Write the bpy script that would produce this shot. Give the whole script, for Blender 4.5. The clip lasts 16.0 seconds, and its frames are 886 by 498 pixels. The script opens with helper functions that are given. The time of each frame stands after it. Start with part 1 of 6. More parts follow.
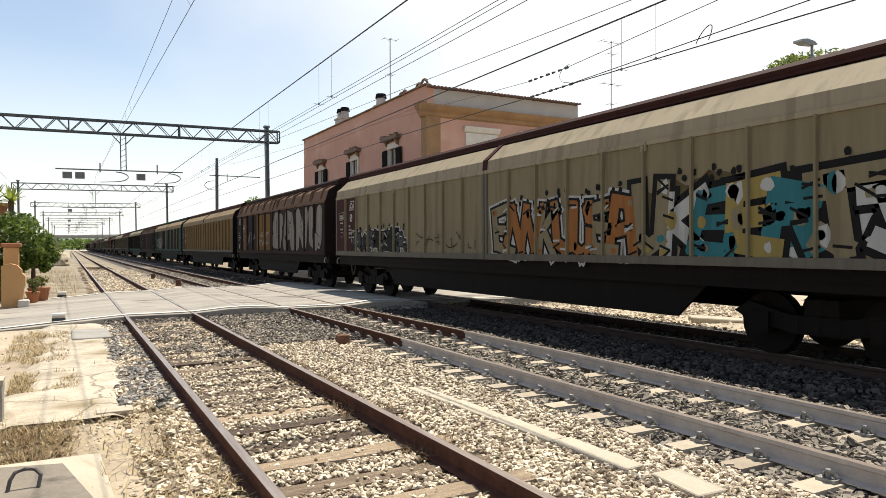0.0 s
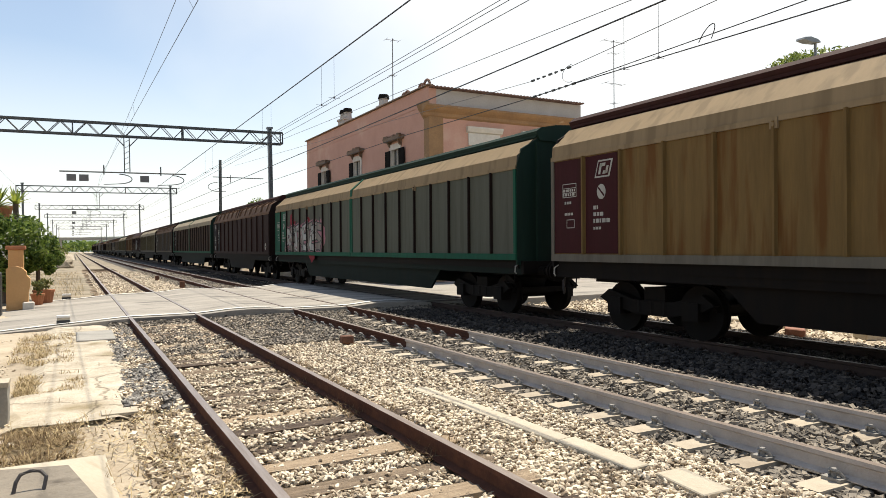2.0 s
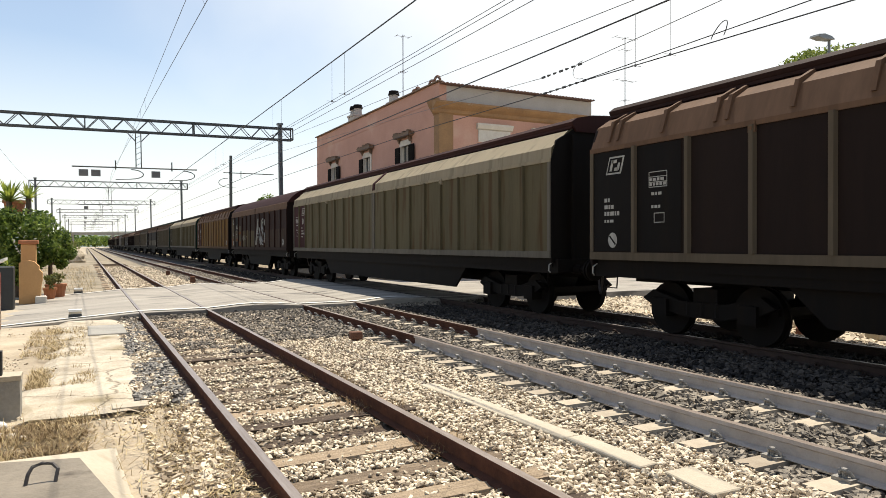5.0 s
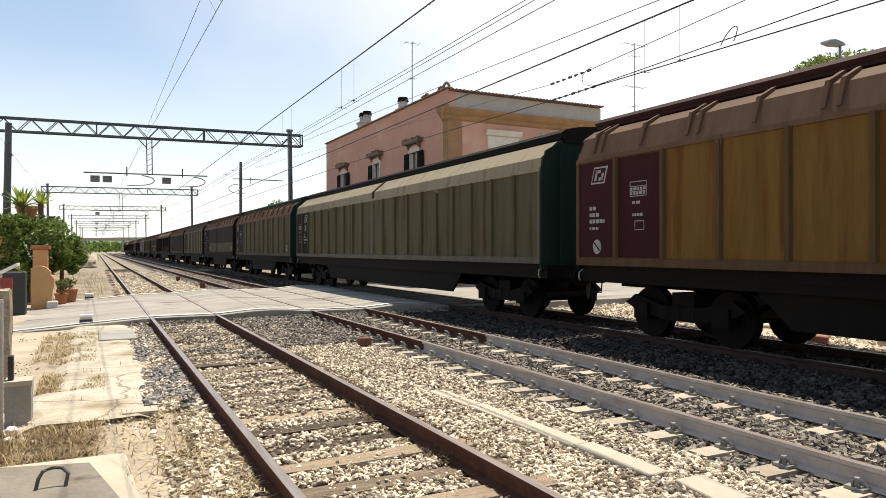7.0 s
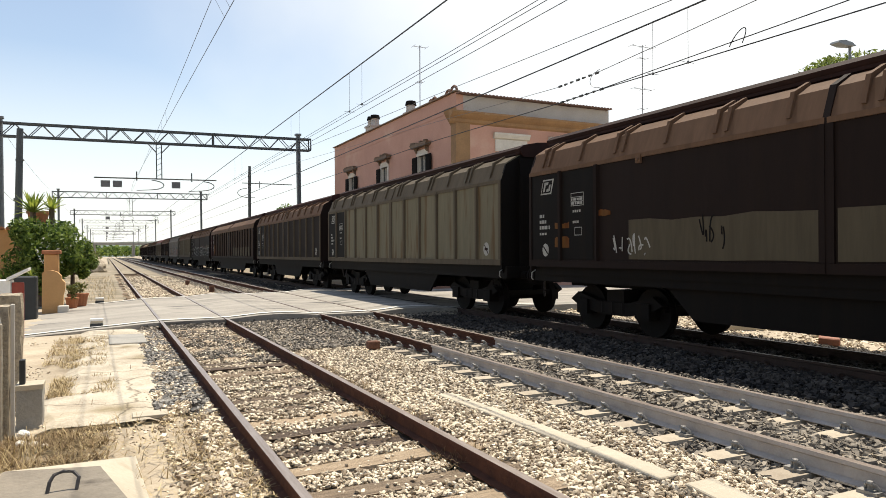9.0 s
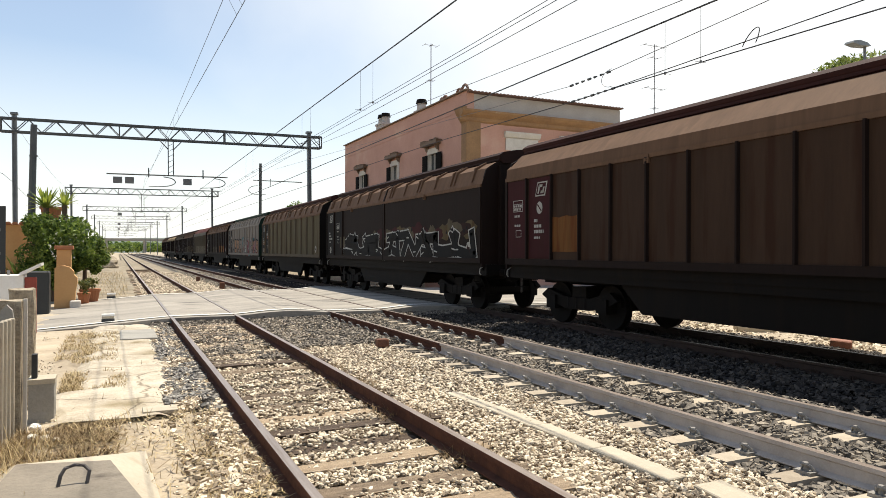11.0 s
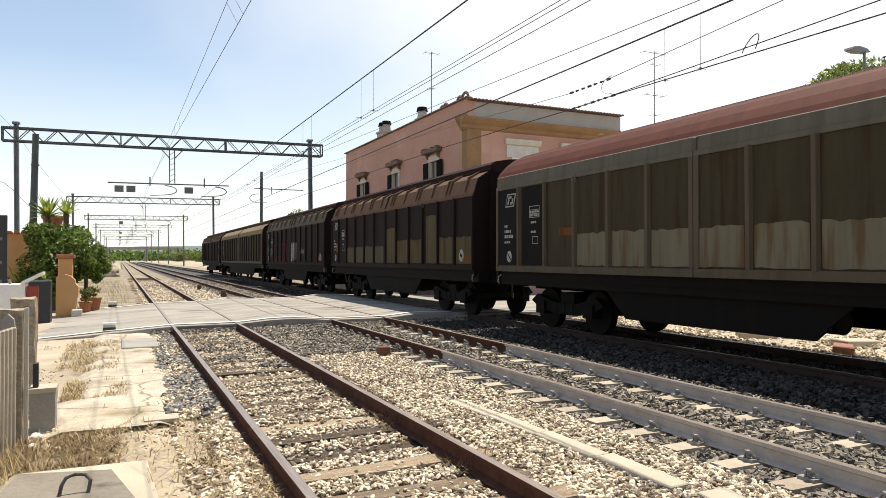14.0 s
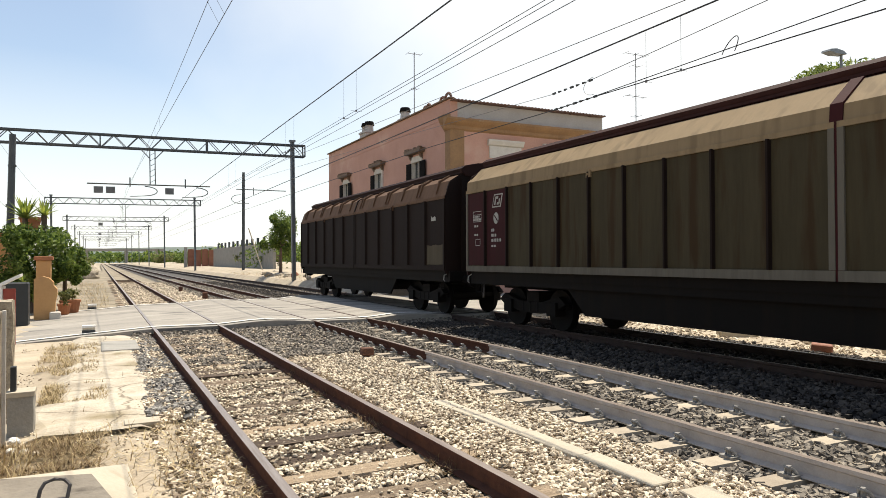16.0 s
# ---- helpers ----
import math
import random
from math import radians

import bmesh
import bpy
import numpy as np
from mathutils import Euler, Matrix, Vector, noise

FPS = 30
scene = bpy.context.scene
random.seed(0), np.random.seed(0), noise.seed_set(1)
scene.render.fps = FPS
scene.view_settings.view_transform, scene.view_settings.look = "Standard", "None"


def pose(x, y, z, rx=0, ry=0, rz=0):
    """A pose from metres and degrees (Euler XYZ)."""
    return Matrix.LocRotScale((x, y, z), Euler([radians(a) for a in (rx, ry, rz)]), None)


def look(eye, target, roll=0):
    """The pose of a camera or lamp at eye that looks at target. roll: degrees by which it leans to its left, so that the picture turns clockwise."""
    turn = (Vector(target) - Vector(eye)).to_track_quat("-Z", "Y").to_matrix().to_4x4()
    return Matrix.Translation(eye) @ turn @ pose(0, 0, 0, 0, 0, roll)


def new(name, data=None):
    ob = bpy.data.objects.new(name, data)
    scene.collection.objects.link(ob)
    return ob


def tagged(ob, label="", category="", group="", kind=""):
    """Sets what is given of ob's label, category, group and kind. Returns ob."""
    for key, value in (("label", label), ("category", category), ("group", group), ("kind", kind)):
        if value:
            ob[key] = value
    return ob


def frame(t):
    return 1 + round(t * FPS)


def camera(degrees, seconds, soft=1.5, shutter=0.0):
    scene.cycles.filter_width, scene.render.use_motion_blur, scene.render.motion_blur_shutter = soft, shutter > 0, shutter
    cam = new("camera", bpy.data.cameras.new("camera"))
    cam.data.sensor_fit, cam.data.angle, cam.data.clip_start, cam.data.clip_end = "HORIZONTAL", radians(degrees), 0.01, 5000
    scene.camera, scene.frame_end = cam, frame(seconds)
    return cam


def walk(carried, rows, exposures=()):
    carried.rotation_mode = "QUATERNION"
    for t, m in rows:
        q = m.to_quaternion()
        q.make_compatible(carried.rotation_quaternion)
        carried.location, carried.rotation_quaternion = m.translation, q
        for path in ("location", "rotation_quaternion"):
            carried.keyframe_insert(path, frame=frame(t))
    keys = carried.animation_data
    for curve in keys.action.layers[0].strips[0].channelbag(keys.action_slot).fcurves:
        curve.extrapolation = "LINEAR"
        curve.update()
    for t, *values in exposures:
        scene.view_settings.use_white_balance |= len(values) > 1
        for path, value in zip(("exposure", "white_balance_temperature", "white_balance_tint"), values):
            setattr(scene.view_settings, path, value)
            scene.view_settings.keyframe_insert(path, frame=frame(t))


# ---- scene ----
cam = camera(65.5, 16.0, soft=0.6)
EYE_Z = 1.60
TURNS = [  # seconds, yaw, pitch, roll
    (0.0, -28.55, -0.19, 0.15), (0.5, -28.08, -0.29, 0.24), (1.0, -28.20, -0.14, 0.30), (1.5, -28.29, -0.13, 0.60),
    (2.0, -28.27, -0.16, 0.44), (2.5, -28.06, -0.35, -0.14), (3.0, -27.65, -0.61, 0.12), (3.5, -27.21, -0.69, 0.20),
    (4.0, -27.39, -0.86, -0.02), (5.2, -27.5, -0.30, 0.15), (6.5, -27.28, 0.21, 0.20), (7.0, -26.76, 0.08, 0.03), (7.5, -26.17, 0.08, 0.03),
    (8.0, -26.05, 0.24, 0.09), (8.5, -26.13, 0.34, 0.18), (9.0, -26.07, 0.35, 0.23), (11.5, -25.20, 0.22, -0.31),
    (12.0, -25.34, 0.47, -0.29), (12.5, -25.19, 0.46, -0.18), (13.0, -25.15, 0.68, -0.09), (13.5, -25.28, 0.77, -0.01),
    (14.0, -25.18, 0.84, -0.01), (14.5, -24.89, 0.75, -0.02), (15.0, -25.04, 0.55, -0.14), (15.5, -25.89, 0.66, -0.03),
    (16.0, -26.56, 0.89, 0.18)]
walk(cam, [(t, pose(0, 0, EYE_Z, 90 + p, r, y)) for t, y, p, r in TURNS], exposures=[(0, 0.45, 7000, 9), (16, 0.45, 7000, 9)])

# ---- light ----
SUN_TO = Vector((1.0, 0.75, 3.2)).normalized()
sun = new("sun", bpy.data.lights.new("sun", "SUN"))
sun.data.energy, sun.data.angle, sun.data.color = 5.0, radians(0.5), (1.0, 0.95, 0.86)
sun.matrix_basis = look(SUN_TO * 60, (0, 0, 0))
world = bpy.data.worlds.new("sky")
scene.world = world
world.use_nodes = True
wn, wl = world.node_tree.nodes, world.node_tree.links
wn.clear()
sky = wn.new("ShaderNodeTexSky")
sky.sky_type, sky.sun_disc = "NISHITA", False
sky.sun_elevation, sky.sun_rotation = math.asin(SUN_TO.z), math.atan2(SUN_TO.x, SUN_TO.y)
sky.air_density, sky.dust_density = 1.0, 0.35
wco, wno, wra, wmi = (wn.new(n) for n in ("ShaderNodeTexCoord", "ShaderNodeTexNoise", "ShaderNodeMapRange", "ShaderNodeMixRGB"))
wno.inputs["Scale"].default_value, wno.inputs["Detail"].default_value = 1.6, 6.0
# bright thin cloud gathers towards the sun's side of the sky
wdo, wsu = wn.new("ShaderNodeVectorMath"), wn.new("ShaderNodeMath")
wdo.operation = "DOT_PRODUCT"
wdo.inputs[1].default_value = Vector((1.0, 0.62, 0.25)).normalized()
wsu.operation = "MULTIPLY_ADD"
wsu.inputs[1].default_value = 1.1
wra.interpolation_type = "SMOOTHSTEP"
wra.inputs["From Min"].default_value, wra.inputs["From Max"].default_value = 1.1, 1.75
wra.inputs["To Min"].default_value, wra.inputs["To Max"].default_value = 0.12, 0.92
wmi.inputs[2].default_value = (6.7, 6.95, 7.2, 1)
wbg, wout = wn.new("ShaderNodeBackground"), wn.new("ShaderNodeOutputWorld")
wmp = wn.new("ShaderNodeMapping")
wmp.inputs["Rotation"].default_value = (0, 0, radians(24))
wl.new(wco.outputs["Generated"], wmp.inputs["Vector"])
wl.new(wmp.outputs["Vector"], wno.inputs["Vector"])
wl.new(wco.outputs["Generated"], wdo.inputs[0])
wl.new(wdo.outputs["Value"], wsu.inputs[0])
wl.new(wno.outputs["Fac"], wsu.inputs[2])
wl.new(wsu.outputs[0], wra.inputs["Value"])
# haze along the horizon
wse, whz, wmx = (wn.new(n) for n in ("ShaderNodeSeparateXYZ", "ShaderNodeMapRange", "ShaderNodeMath"))
wl.new(wco.outputs["Generated"], wse.inputs[0])
wl.new(wse.outputs["Z"], whz.inputs["Value"])
whz.inputs["From Min"].default_value, whz.inputs["From Max"].default_value = 0.0, 0.3
whz.inputs["To Min"].default_value, whz.inputs["To Max"].default_value = 0.9, 0.0
wmx.operation = "MAXIMUM"
wl.new(whz.outputs["Result"], wmx.inputs[0])
wl.new(wra.outputs["Result"], wmx.inputs[1])
wl.new(wmx.outputs[0], wmi.inputs["Fac"])
wl.new(sky.outputs["Color"], wmi.inputs[1])
wl.new(wmi.outputs["Color"], wbg.inputs["Color"])
wbg.inputs["Strength"].default_value = 0.122
wl.new(wbg.outputs["Background"], wout.inputs["Surface"])


# ---- materials ----
def mat(name, a, b=None, rough=0.8, metal=0.0, big=1.5, fine=40.0, bump=0.25, stretch=(1, 1, 1), island=0.0, spec=0.4, random_ob=0.0,
        stain=None, stain_at=0.62, stain_scale=0.6, crack=0.0):
    """Two colours mixed by broad and fine noise, fine relief, and optional stains of a third colour."""
    m = bpy.data.materials.new(name)
    m.use_nodes = True
    n, l = m.node_tree.nodes, m.node_tree.links
    bs = n["Principled BSDF"]
    b = b or tuple(c * 0.7 for c in a)
    co, mp = n.new("ShaderNodeTexCoord"), n.new("ShaderNodeMapping")
    mp.inputs["Scale"].default_value = stretch
    l.new(co.outputs["Object"], mp.inputs["Vector"])
    n1, n2 = n.new("ShaderNodeTexNoise"), n.new("ShaderNodeTexNoise")
    for q, s, d in ((n1, big, 5.0), (n2, fine, 3.0)):
        q.inputs["Scale"].default_value, q.inputs["Detail"].default_value, q.inputs["Roughness"].default_value = s, d, 0.65
        l.new(mp.outputs["Vector"], q.inputs["Vector"])
    ad = n.new("ShaderNodeMath")
    ad.operation = "MULTIPLY_ADD"
    ad.inputs[1].default_value = 0.45
    l.new(n2.outputs["Fac"], ad.inputs[0])
    l.new(n1.outputs["Fac"], ad.inputs[2])
    fac = ad.outputs[0]
    for on, amount, node, out in ((island, island, "ShaderNodeNewGeometry", "Random Per Island"), (random_ob, random_ob, "ShaderNodeObjectInfo", "Random")):
        if on:
            g, k = n.new(node), n.new("ShaderNodeMath")
            k.operation = "MULTIPLY_ADD"
            k.inputs[1].default_value = amount
            l.new(g.outputs[out], k.inputs[0])
            l.new(fac, k.inputs[2])
            sh = n.new("ShaderNodeMath")
            sh.operation = "SUBTRACT"
            sh.inputs[1].default_value = amount * 0.5
            l.new(k.outputs[0], sh.inputs[0])
            fac = sh.outputs[0]
    mr = n.new("ShaderNodeMapRange")
    mr.inputs["From Min"].default_value, mr.inputs["From Max"].default_value = 0.42, 1.02
    l.new(fac, mr.inputs["Value"])
    mx = n.new("ShaderNodeMixRGB")
    mx.inputs[1].default_value, mx.inputs[2].default_value = (*b, 1), (*a, 1)
    l.new(mr.outputs["Result"], mx.inputs["Fac"])
    col = mx.outputs["Color"]
    if stain:
        n3, rp, m3 = n.new("ShaderNodeTexNoise"), n.new("ShaderNodeValToRGB"), n.new("ShaderNodeMixRGB")
        n3.inputs["Scale"].default_value, n3.inputs["Detail"].default_value = stain_scale, 6.0
        rp.color_ramp.elements[0].position, rp.color_ramp.elements[1].position = stain_at, stain_at + 0.12
        l.new(mp.outputs["Vector"], n3.inputs["Vector"])
        l.new(n3.outputs["Fac"], rp.inputs["Fac"])
        l.new(rp.outputs["Color"], m3.inputs["Fac"])
        l.new(col, m3.inputs[1])
        m3.inputs[2].default_value = (*stain, 1)
        col = m3.outputs["Color"]
    if crack:
        vo, wa, rc, mc = n.new("ShaderNodeTexVoronoi"), n.new("ShaderNodeMixRGB"), n.new("ShaderNodeValToRGB"), n.new("ShaderNodeMixRGB")
        vo.feature = "DISTANCE_TO_EDGE"
        vo.inputs["Scale"].default_value = crack
        wa.inputs["Fac"].default_value = 0.25
        l.new(co.outputs["Object"], wa.inputs[1])
        l.new(n1.outputs["Color"], wa.inputs[2])
        l.new(wa.outputs["Color"], vo.inputs["Vector"])
        rc.color_ramp.elements[0].position, rc.color_ramp.elements[1].position = 0.004, 0.016
        rc.color_ramp.elements[0].color = (0.45, 0.42, 0.38, 1)
        l.new(vo.outputs["Distance"], rc.inputs["Fac"])
        mc.blend_type = "MULTIPLY"
        mc.inputs["Fac"].default_value = 1.0
        l.new(col, mc.inputs[1])
        l.new(rc.outputs["Color"], mc.inputs[2])
        col = mc.outputs["Color"]
    l.new(col, bs.inputs["Base Color"])
    bs.inputs["Roughness"].default_value, bs.inputs["Metallic"].default_value = rough, metal
    bs.inputs["Specular IOR Level"].default_value = spec
    if bump:
        bu = n.new("ShaderNodeBump")
        bu.inputs["Strength"].default_value, bu.inputs["Distance"].default_value = bump, 0.02
        l.new(n2.outputs["Fac"], bu.inputs["Height"])
        l.new(bu.outputs["Normal"], bs.inputs["Normal"])
    return m


def paint(name, a, dirt=0.6, rough=0.75, rust=False):
    """Weathered wagon paint, streaked downwards by rust and sooty grime."""
    return mat(name, a, tuple(c * dirt for c in a), rough=rough, big=2.0, fine=9.0, bump=0.06, stretch=(1, 1.8, 0.2), spec=0.15,
               stain=(a[0] * 0.62, a[1] * 0.45, a[2] * 0.34) if rust else tuple(0.68 * c + s for c, s in zip(a, (0.003, 0.0016, 0.0006))), stain_at=0.52, stain_scale=2.2)


M = {}
M["dry_earth"] = mat("dry_earth", (0.5, 0.42, 0.31), (0.24, 0.19, 0.13), big=0.9, fine=16, bump=0.5, stain=(0.14, 0.13, 0.05), stain_scale=0.25)
M["siding_dirt"] = mat("siding_dirt", (0.36, 0.3, 0.21), (0.14, 0.11, 0.075), big=0.8, fine=9, bump=0.6, stain=(0.16, 0.13, 0.08), stain_at=0.5, stain_scale=0.5)
# bed kept dark so that it reads as shadow in the stone gaps
M["ballast_bed"] = mat("ballast_bed", (0.2, 0.165, 0.12), (0.04, 0.033, 0.027), big=12, fine=34, bump=1.0)
# bed colour lowered to carry the train's shadow
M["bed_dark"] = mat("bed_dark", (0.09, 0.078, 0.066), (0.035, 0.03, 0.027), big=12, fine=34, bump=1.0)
M["stone_light"] = mat("stone_light", (0.76, 0.65, 0.49), (0.2, 0.15, 0.1), big=1.2, fine=60, bump=0.2, island=1.0)
M["stone_dark"] = mat("stone_dark", (0.3, 0.255, 0.2), (0.08, 0.068, 0.055), big=3, fine=60, bump=0.2, island=0.9)
# brown-black stones: the train's shade is put into their colour
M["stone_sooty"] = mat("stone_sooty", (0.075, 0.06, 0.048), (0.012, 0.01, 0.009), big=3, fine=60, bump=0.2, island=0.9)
M["stone_grey"] = mat("stone_grey", (0.3, 0.28, 0.25), (0.08, 0.072, 0.065), big=3, fine=60, bump=0.2, island=0.9)
M["concrete"] = mat("concrete", (0.52, 0.46, 0.36), (0.34, 0.29, 0.22), big=1.1, fine=30, bump=0.25, stain=(0.3, 0.25, 0.17), stain_scale=1.3)
M["concrete_path"] = mat("concrete_path", (0.62, 0.55, 0.44), (0.24, 0.195, 0.135), crack=1.0, big=2.2, fine=30, bump=0.6, stain=(0.24, 0.19, 0.11), stain_at=0.55, stain_scale=1.1)
# far-track rail sides, darkened as if in the train's shadow
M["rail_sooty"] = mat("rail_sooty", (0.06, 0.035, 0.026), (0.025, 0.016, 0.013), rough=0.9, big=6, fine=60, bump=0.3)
# stained concrete, darkened to give the hatch top its shade
M["concrete_dirty"] = mat("concrete_dirty", (0.25, 0.215, 0.17), (0.13, 0.11, 0.085), big=1.8, fine=26, bump=0.4, stain=(0.08, 0.065, 0.05), stain_at=0.62, stain_scale=3.0)
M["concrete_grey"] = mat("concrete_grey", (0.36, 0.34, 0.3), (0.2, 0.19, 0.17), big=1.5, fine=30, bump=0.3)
M["sleeper_concrete"] = mat("sleeper_concrete", (0.44, 0.375, 0.285), (0.26, 0.21, 0.155), big=3, fine=40, bump=0.25, random_ob=0.5)
M["sleeper_wood"] = mat("sleeper_wood", (0.4, 0.3, 0.2), (0.07, 0.045, 0.03), big=2.5, fine=24, bump=0.8, stretch=(0.6, 9, 9), random_ob=0.7)
M["rail_rust"] = mat("rail_rust", (0.13, 0.055, 0.034), (0.05, 0.024, 0.018), rough=0.9, spec=0.12, big=6, fine=60, bump=0.3)
M["rail_pale"] = mat("rail_pale", (0.5, 0.44, 0.39), (0.32, 0.27, 0.23), rough=0.7, big=4, fine=50, bump=0.15)
M["rail_top"] = mat("rail_top", (0.42, 0.36, 0.32), (0.2, 0.15, 0.12), rough=0.4, metal=0.7, big=5, fine=60, bump=0.1, stretch=(6, 0.3, 1))
# darker copy of rail_top for the shaded far track
M["rail_worn"] = mat("rail_worn", (0.16, 0.13, 0.11), (0.07, 0.05, 0.04), rough=0.5, metal=0.6, big=5, fine=60, bump=0.1, stretch=(6, 0.3, 1))
M["iron"] = mat("iron", (0.11, 0.1, 0.095), (0.04, 0.035, 0.035), rough=0.55, metal=0.4, big=8, fine=60, bump=0.2)
M["iron_light"] = mat("iron_light", (0.34, 0.33, 0.31), (0.17, 0.16, 0.15), rough=0.5, metal=0.5, big=8, fine=60, bump=0.2)
M["rust_iron"] = mat("rust_iron", (0.2, 0.09, 0.05), (0.08, 0.04, 0.03), rough=0.9, big=6, fine=50, bump=0.4)
M["galvanised"] = mat("galvanised", (0.2, 0.22, 0.23), (0.12, 0.13, 0.14), rough=0.5, metal=0.4, big=2, fine=20, bump=0.1)
M["mast_dark"] = mat("mast_dark", (0.09, 0.1, 0.1), (0.05, 0.055, 0.06), rough=0.6, metal=0.2, big=2, fine=20, bump=0.1)
M["wire"] = mat("wire", (0.06, 0.06, 0.06), (0.03, 0.03, 0.03), rough=0.5, metal=0.3, bump=0)
M["wire_pale"] = mat("wire_pale", (0.2, 0.2, 0.2), (0.13, 0.13, 0.13), rough=0.5, metal=0.3, bump=0)
M["asphalt"] = mat("asphalt", (0.4, 0.365, 0.315), (0.17, 0.155, 0.135), rough=0.9, big=0.9, fine=30, bump=0.4, stretch=(0.3, 1.1, 1), stain=(0.09, 0.084, 0.078), stain_at=0.56, stain_scale=1.3)
M["line_white"] = mat("line_white", (0.75, 0.73, 0.68), (0.5, 0.48, 0.43), rough=0.7, big=4, fine=40, bump=0.2)
M["pink_plaster"] = mat("pink_plaster", (0.57, 0.33, 0.25), (0.43, 0.23, 0.17), big=0.5, fine=14, bump=0.25, stain=(0.55, 0.36, 0.27), stain_at=0.6, stain_scale=0.5)
M["ochre_plaster"] = mat("ochre_plaster", (0.37, 0.215, 0.1), (0.2, 0.115, 0.06), big=1.2, fine=18, bump=0.3, stain=(0.55, 0.45, 0.32), stain_at=0.66, stain_scale=1.4)
M["grey_plaster"] = mat("grey_plaster", (0.46, 0.43, 0.4), (0.34, 0.31, 0.28), big=0.8, fine=16, bump=0.3, stain=(0.27, 0.2, 0.12), stain_scale=0.9)
M["white_trim"] = mat("white_trim", (0.66, 0.62, 0.55), (0.5, 0.45, 0.38), big=3, fine=30, bump=0.2)
M["stone_trim"] = mat("stone_trim", (0.22, 0.15, 0.1), (0.12, 0.08, 0.055), big=5, fine=30, bump=0.5)
M["shutter"] = mat("shutter", (0.014, 0.012, 0.011), (0.008, 0.007, 0.006), spec=0.1, rough=0.9, big=4, fine=30, bump=0.1)
M["roof_tile"] = mat("roof_tile", (0.2, 0.11, 0.08), (0.1, 0.055, 0.04), big=3, fine=20, bump=0.4, island=0.5)
M["glass"] = mat("glass", (0.05, 0.06, 0.06), (0.03, 0.035, 0.035), rough=0.08, bump=0, spec=0.6)
M["house_ochre"] = mat("house_ochre", (0.58, 0.33, 0.14), (0.46, 0.25, 0.1), big=1.2, fine=18, bump=0.25, stain=(0.4, 0.23, 0.12), stain_scale=0.9)
M["terracotta"] = mat("terracotta", (0.42, 0.17, 0.08), (0.28, 0.11, 0.05), big=4, fine=30, bump=0.25)
M["white_paint"] = mat("white_paint", (0.8, 0.79, 0.76), (0.64, 0.62, 0.58), rough=0.5, big=2, fine=20, bump=0.1)
M["black_sheet"] = mat("black_sheet", (0.03, 0.034, 0.036), (0.018, 0.02, 0.022), rough=0.5, big=2, fine=20, bump=0.1)
M["red_paint"] = mat("red_paint", (0.3, 0.05, 0.03), (0.2, 0.035, 0.025), rough=0.5, big=3, fine=20, bump=0.1)
M["rubble_stone"] = mat("rubble_stone", (0.5, 0.42, 0.3), (0.14, 0.11, 0.08), big=9, fine=40, bump=0.9)
M["straw"] = mat("straw", (0.52, 0.41, 0.23), (0.26, 0.19, 0.1), rough=0.9, big=3, fine=20, bump=0, island=0.8)
M["straw_dark"] = mat("straw_dark", (0.26, 0.18, 0.09), (0.13, 0.085, 0.045), rough=0.9, big=3, fine=20, bump=0, island=0.8)
M["bark"] = mat("bark", (0.16, 0.11, 0.075), (0.07, 0.05, 0.035), big=3, fine=20, bump=0.8, stretch=(3, 3, 0.5))
M["brick"] = mat("brick", (0.33, 0.14, 0.085), (0.19, 0.08, 0.05), big=2, fine=25, bump=0.5)


def leaf(name, a, b):
    """Thin leaves that let part of the light through."""
    m = mat(name, a, b, rough=0.55, big=3, fine=10, bump=0, island=0.9)
    n, l = m.node_tree.nodes, m.node_tree.links
    bs, tr, mx = n["Principled BSDF"], n.new("ShaderNodeBsdfTranslucent"), n.new("ShaderNodeMixShader")
    mx.inputs["Fac"].default_value = 0.4
    l.new(bs.inputs["Base Color"].links[0].from_socket, tr.inputs["Color"])
    l.new(bs.outputs["BSDF"], mx.inputs[1])
    l.new(tr.outputs["BSDF"], mx.inputs[2])
    l.new(mx.outputs["Shader"], n["Material Output"].inputs["Surface"])
    return m


M["leaf_green"] = leaf("leaf_green", (0.2, 0.27, 0.05), (0.04, 0.08, 0.015))
M["leaf_pine"] = leaf("leaf_pine", (0.26, 0.31, 0.08), (0.08, 0.11, 0.025))
M["leaf_dry"] = leaf("leaf_dry", (0.24, 0.24, 0.08), (0.08, 0.1, 0.03))
M["leaf_palm"] = leaf("leaf_palm", (0.3, 0.34, 0.06), (0.1, 0.16, 0.03))
M["flower"] = mat("flower", (0.8, 0.78, 0.7), rough=0.6, bump=0)

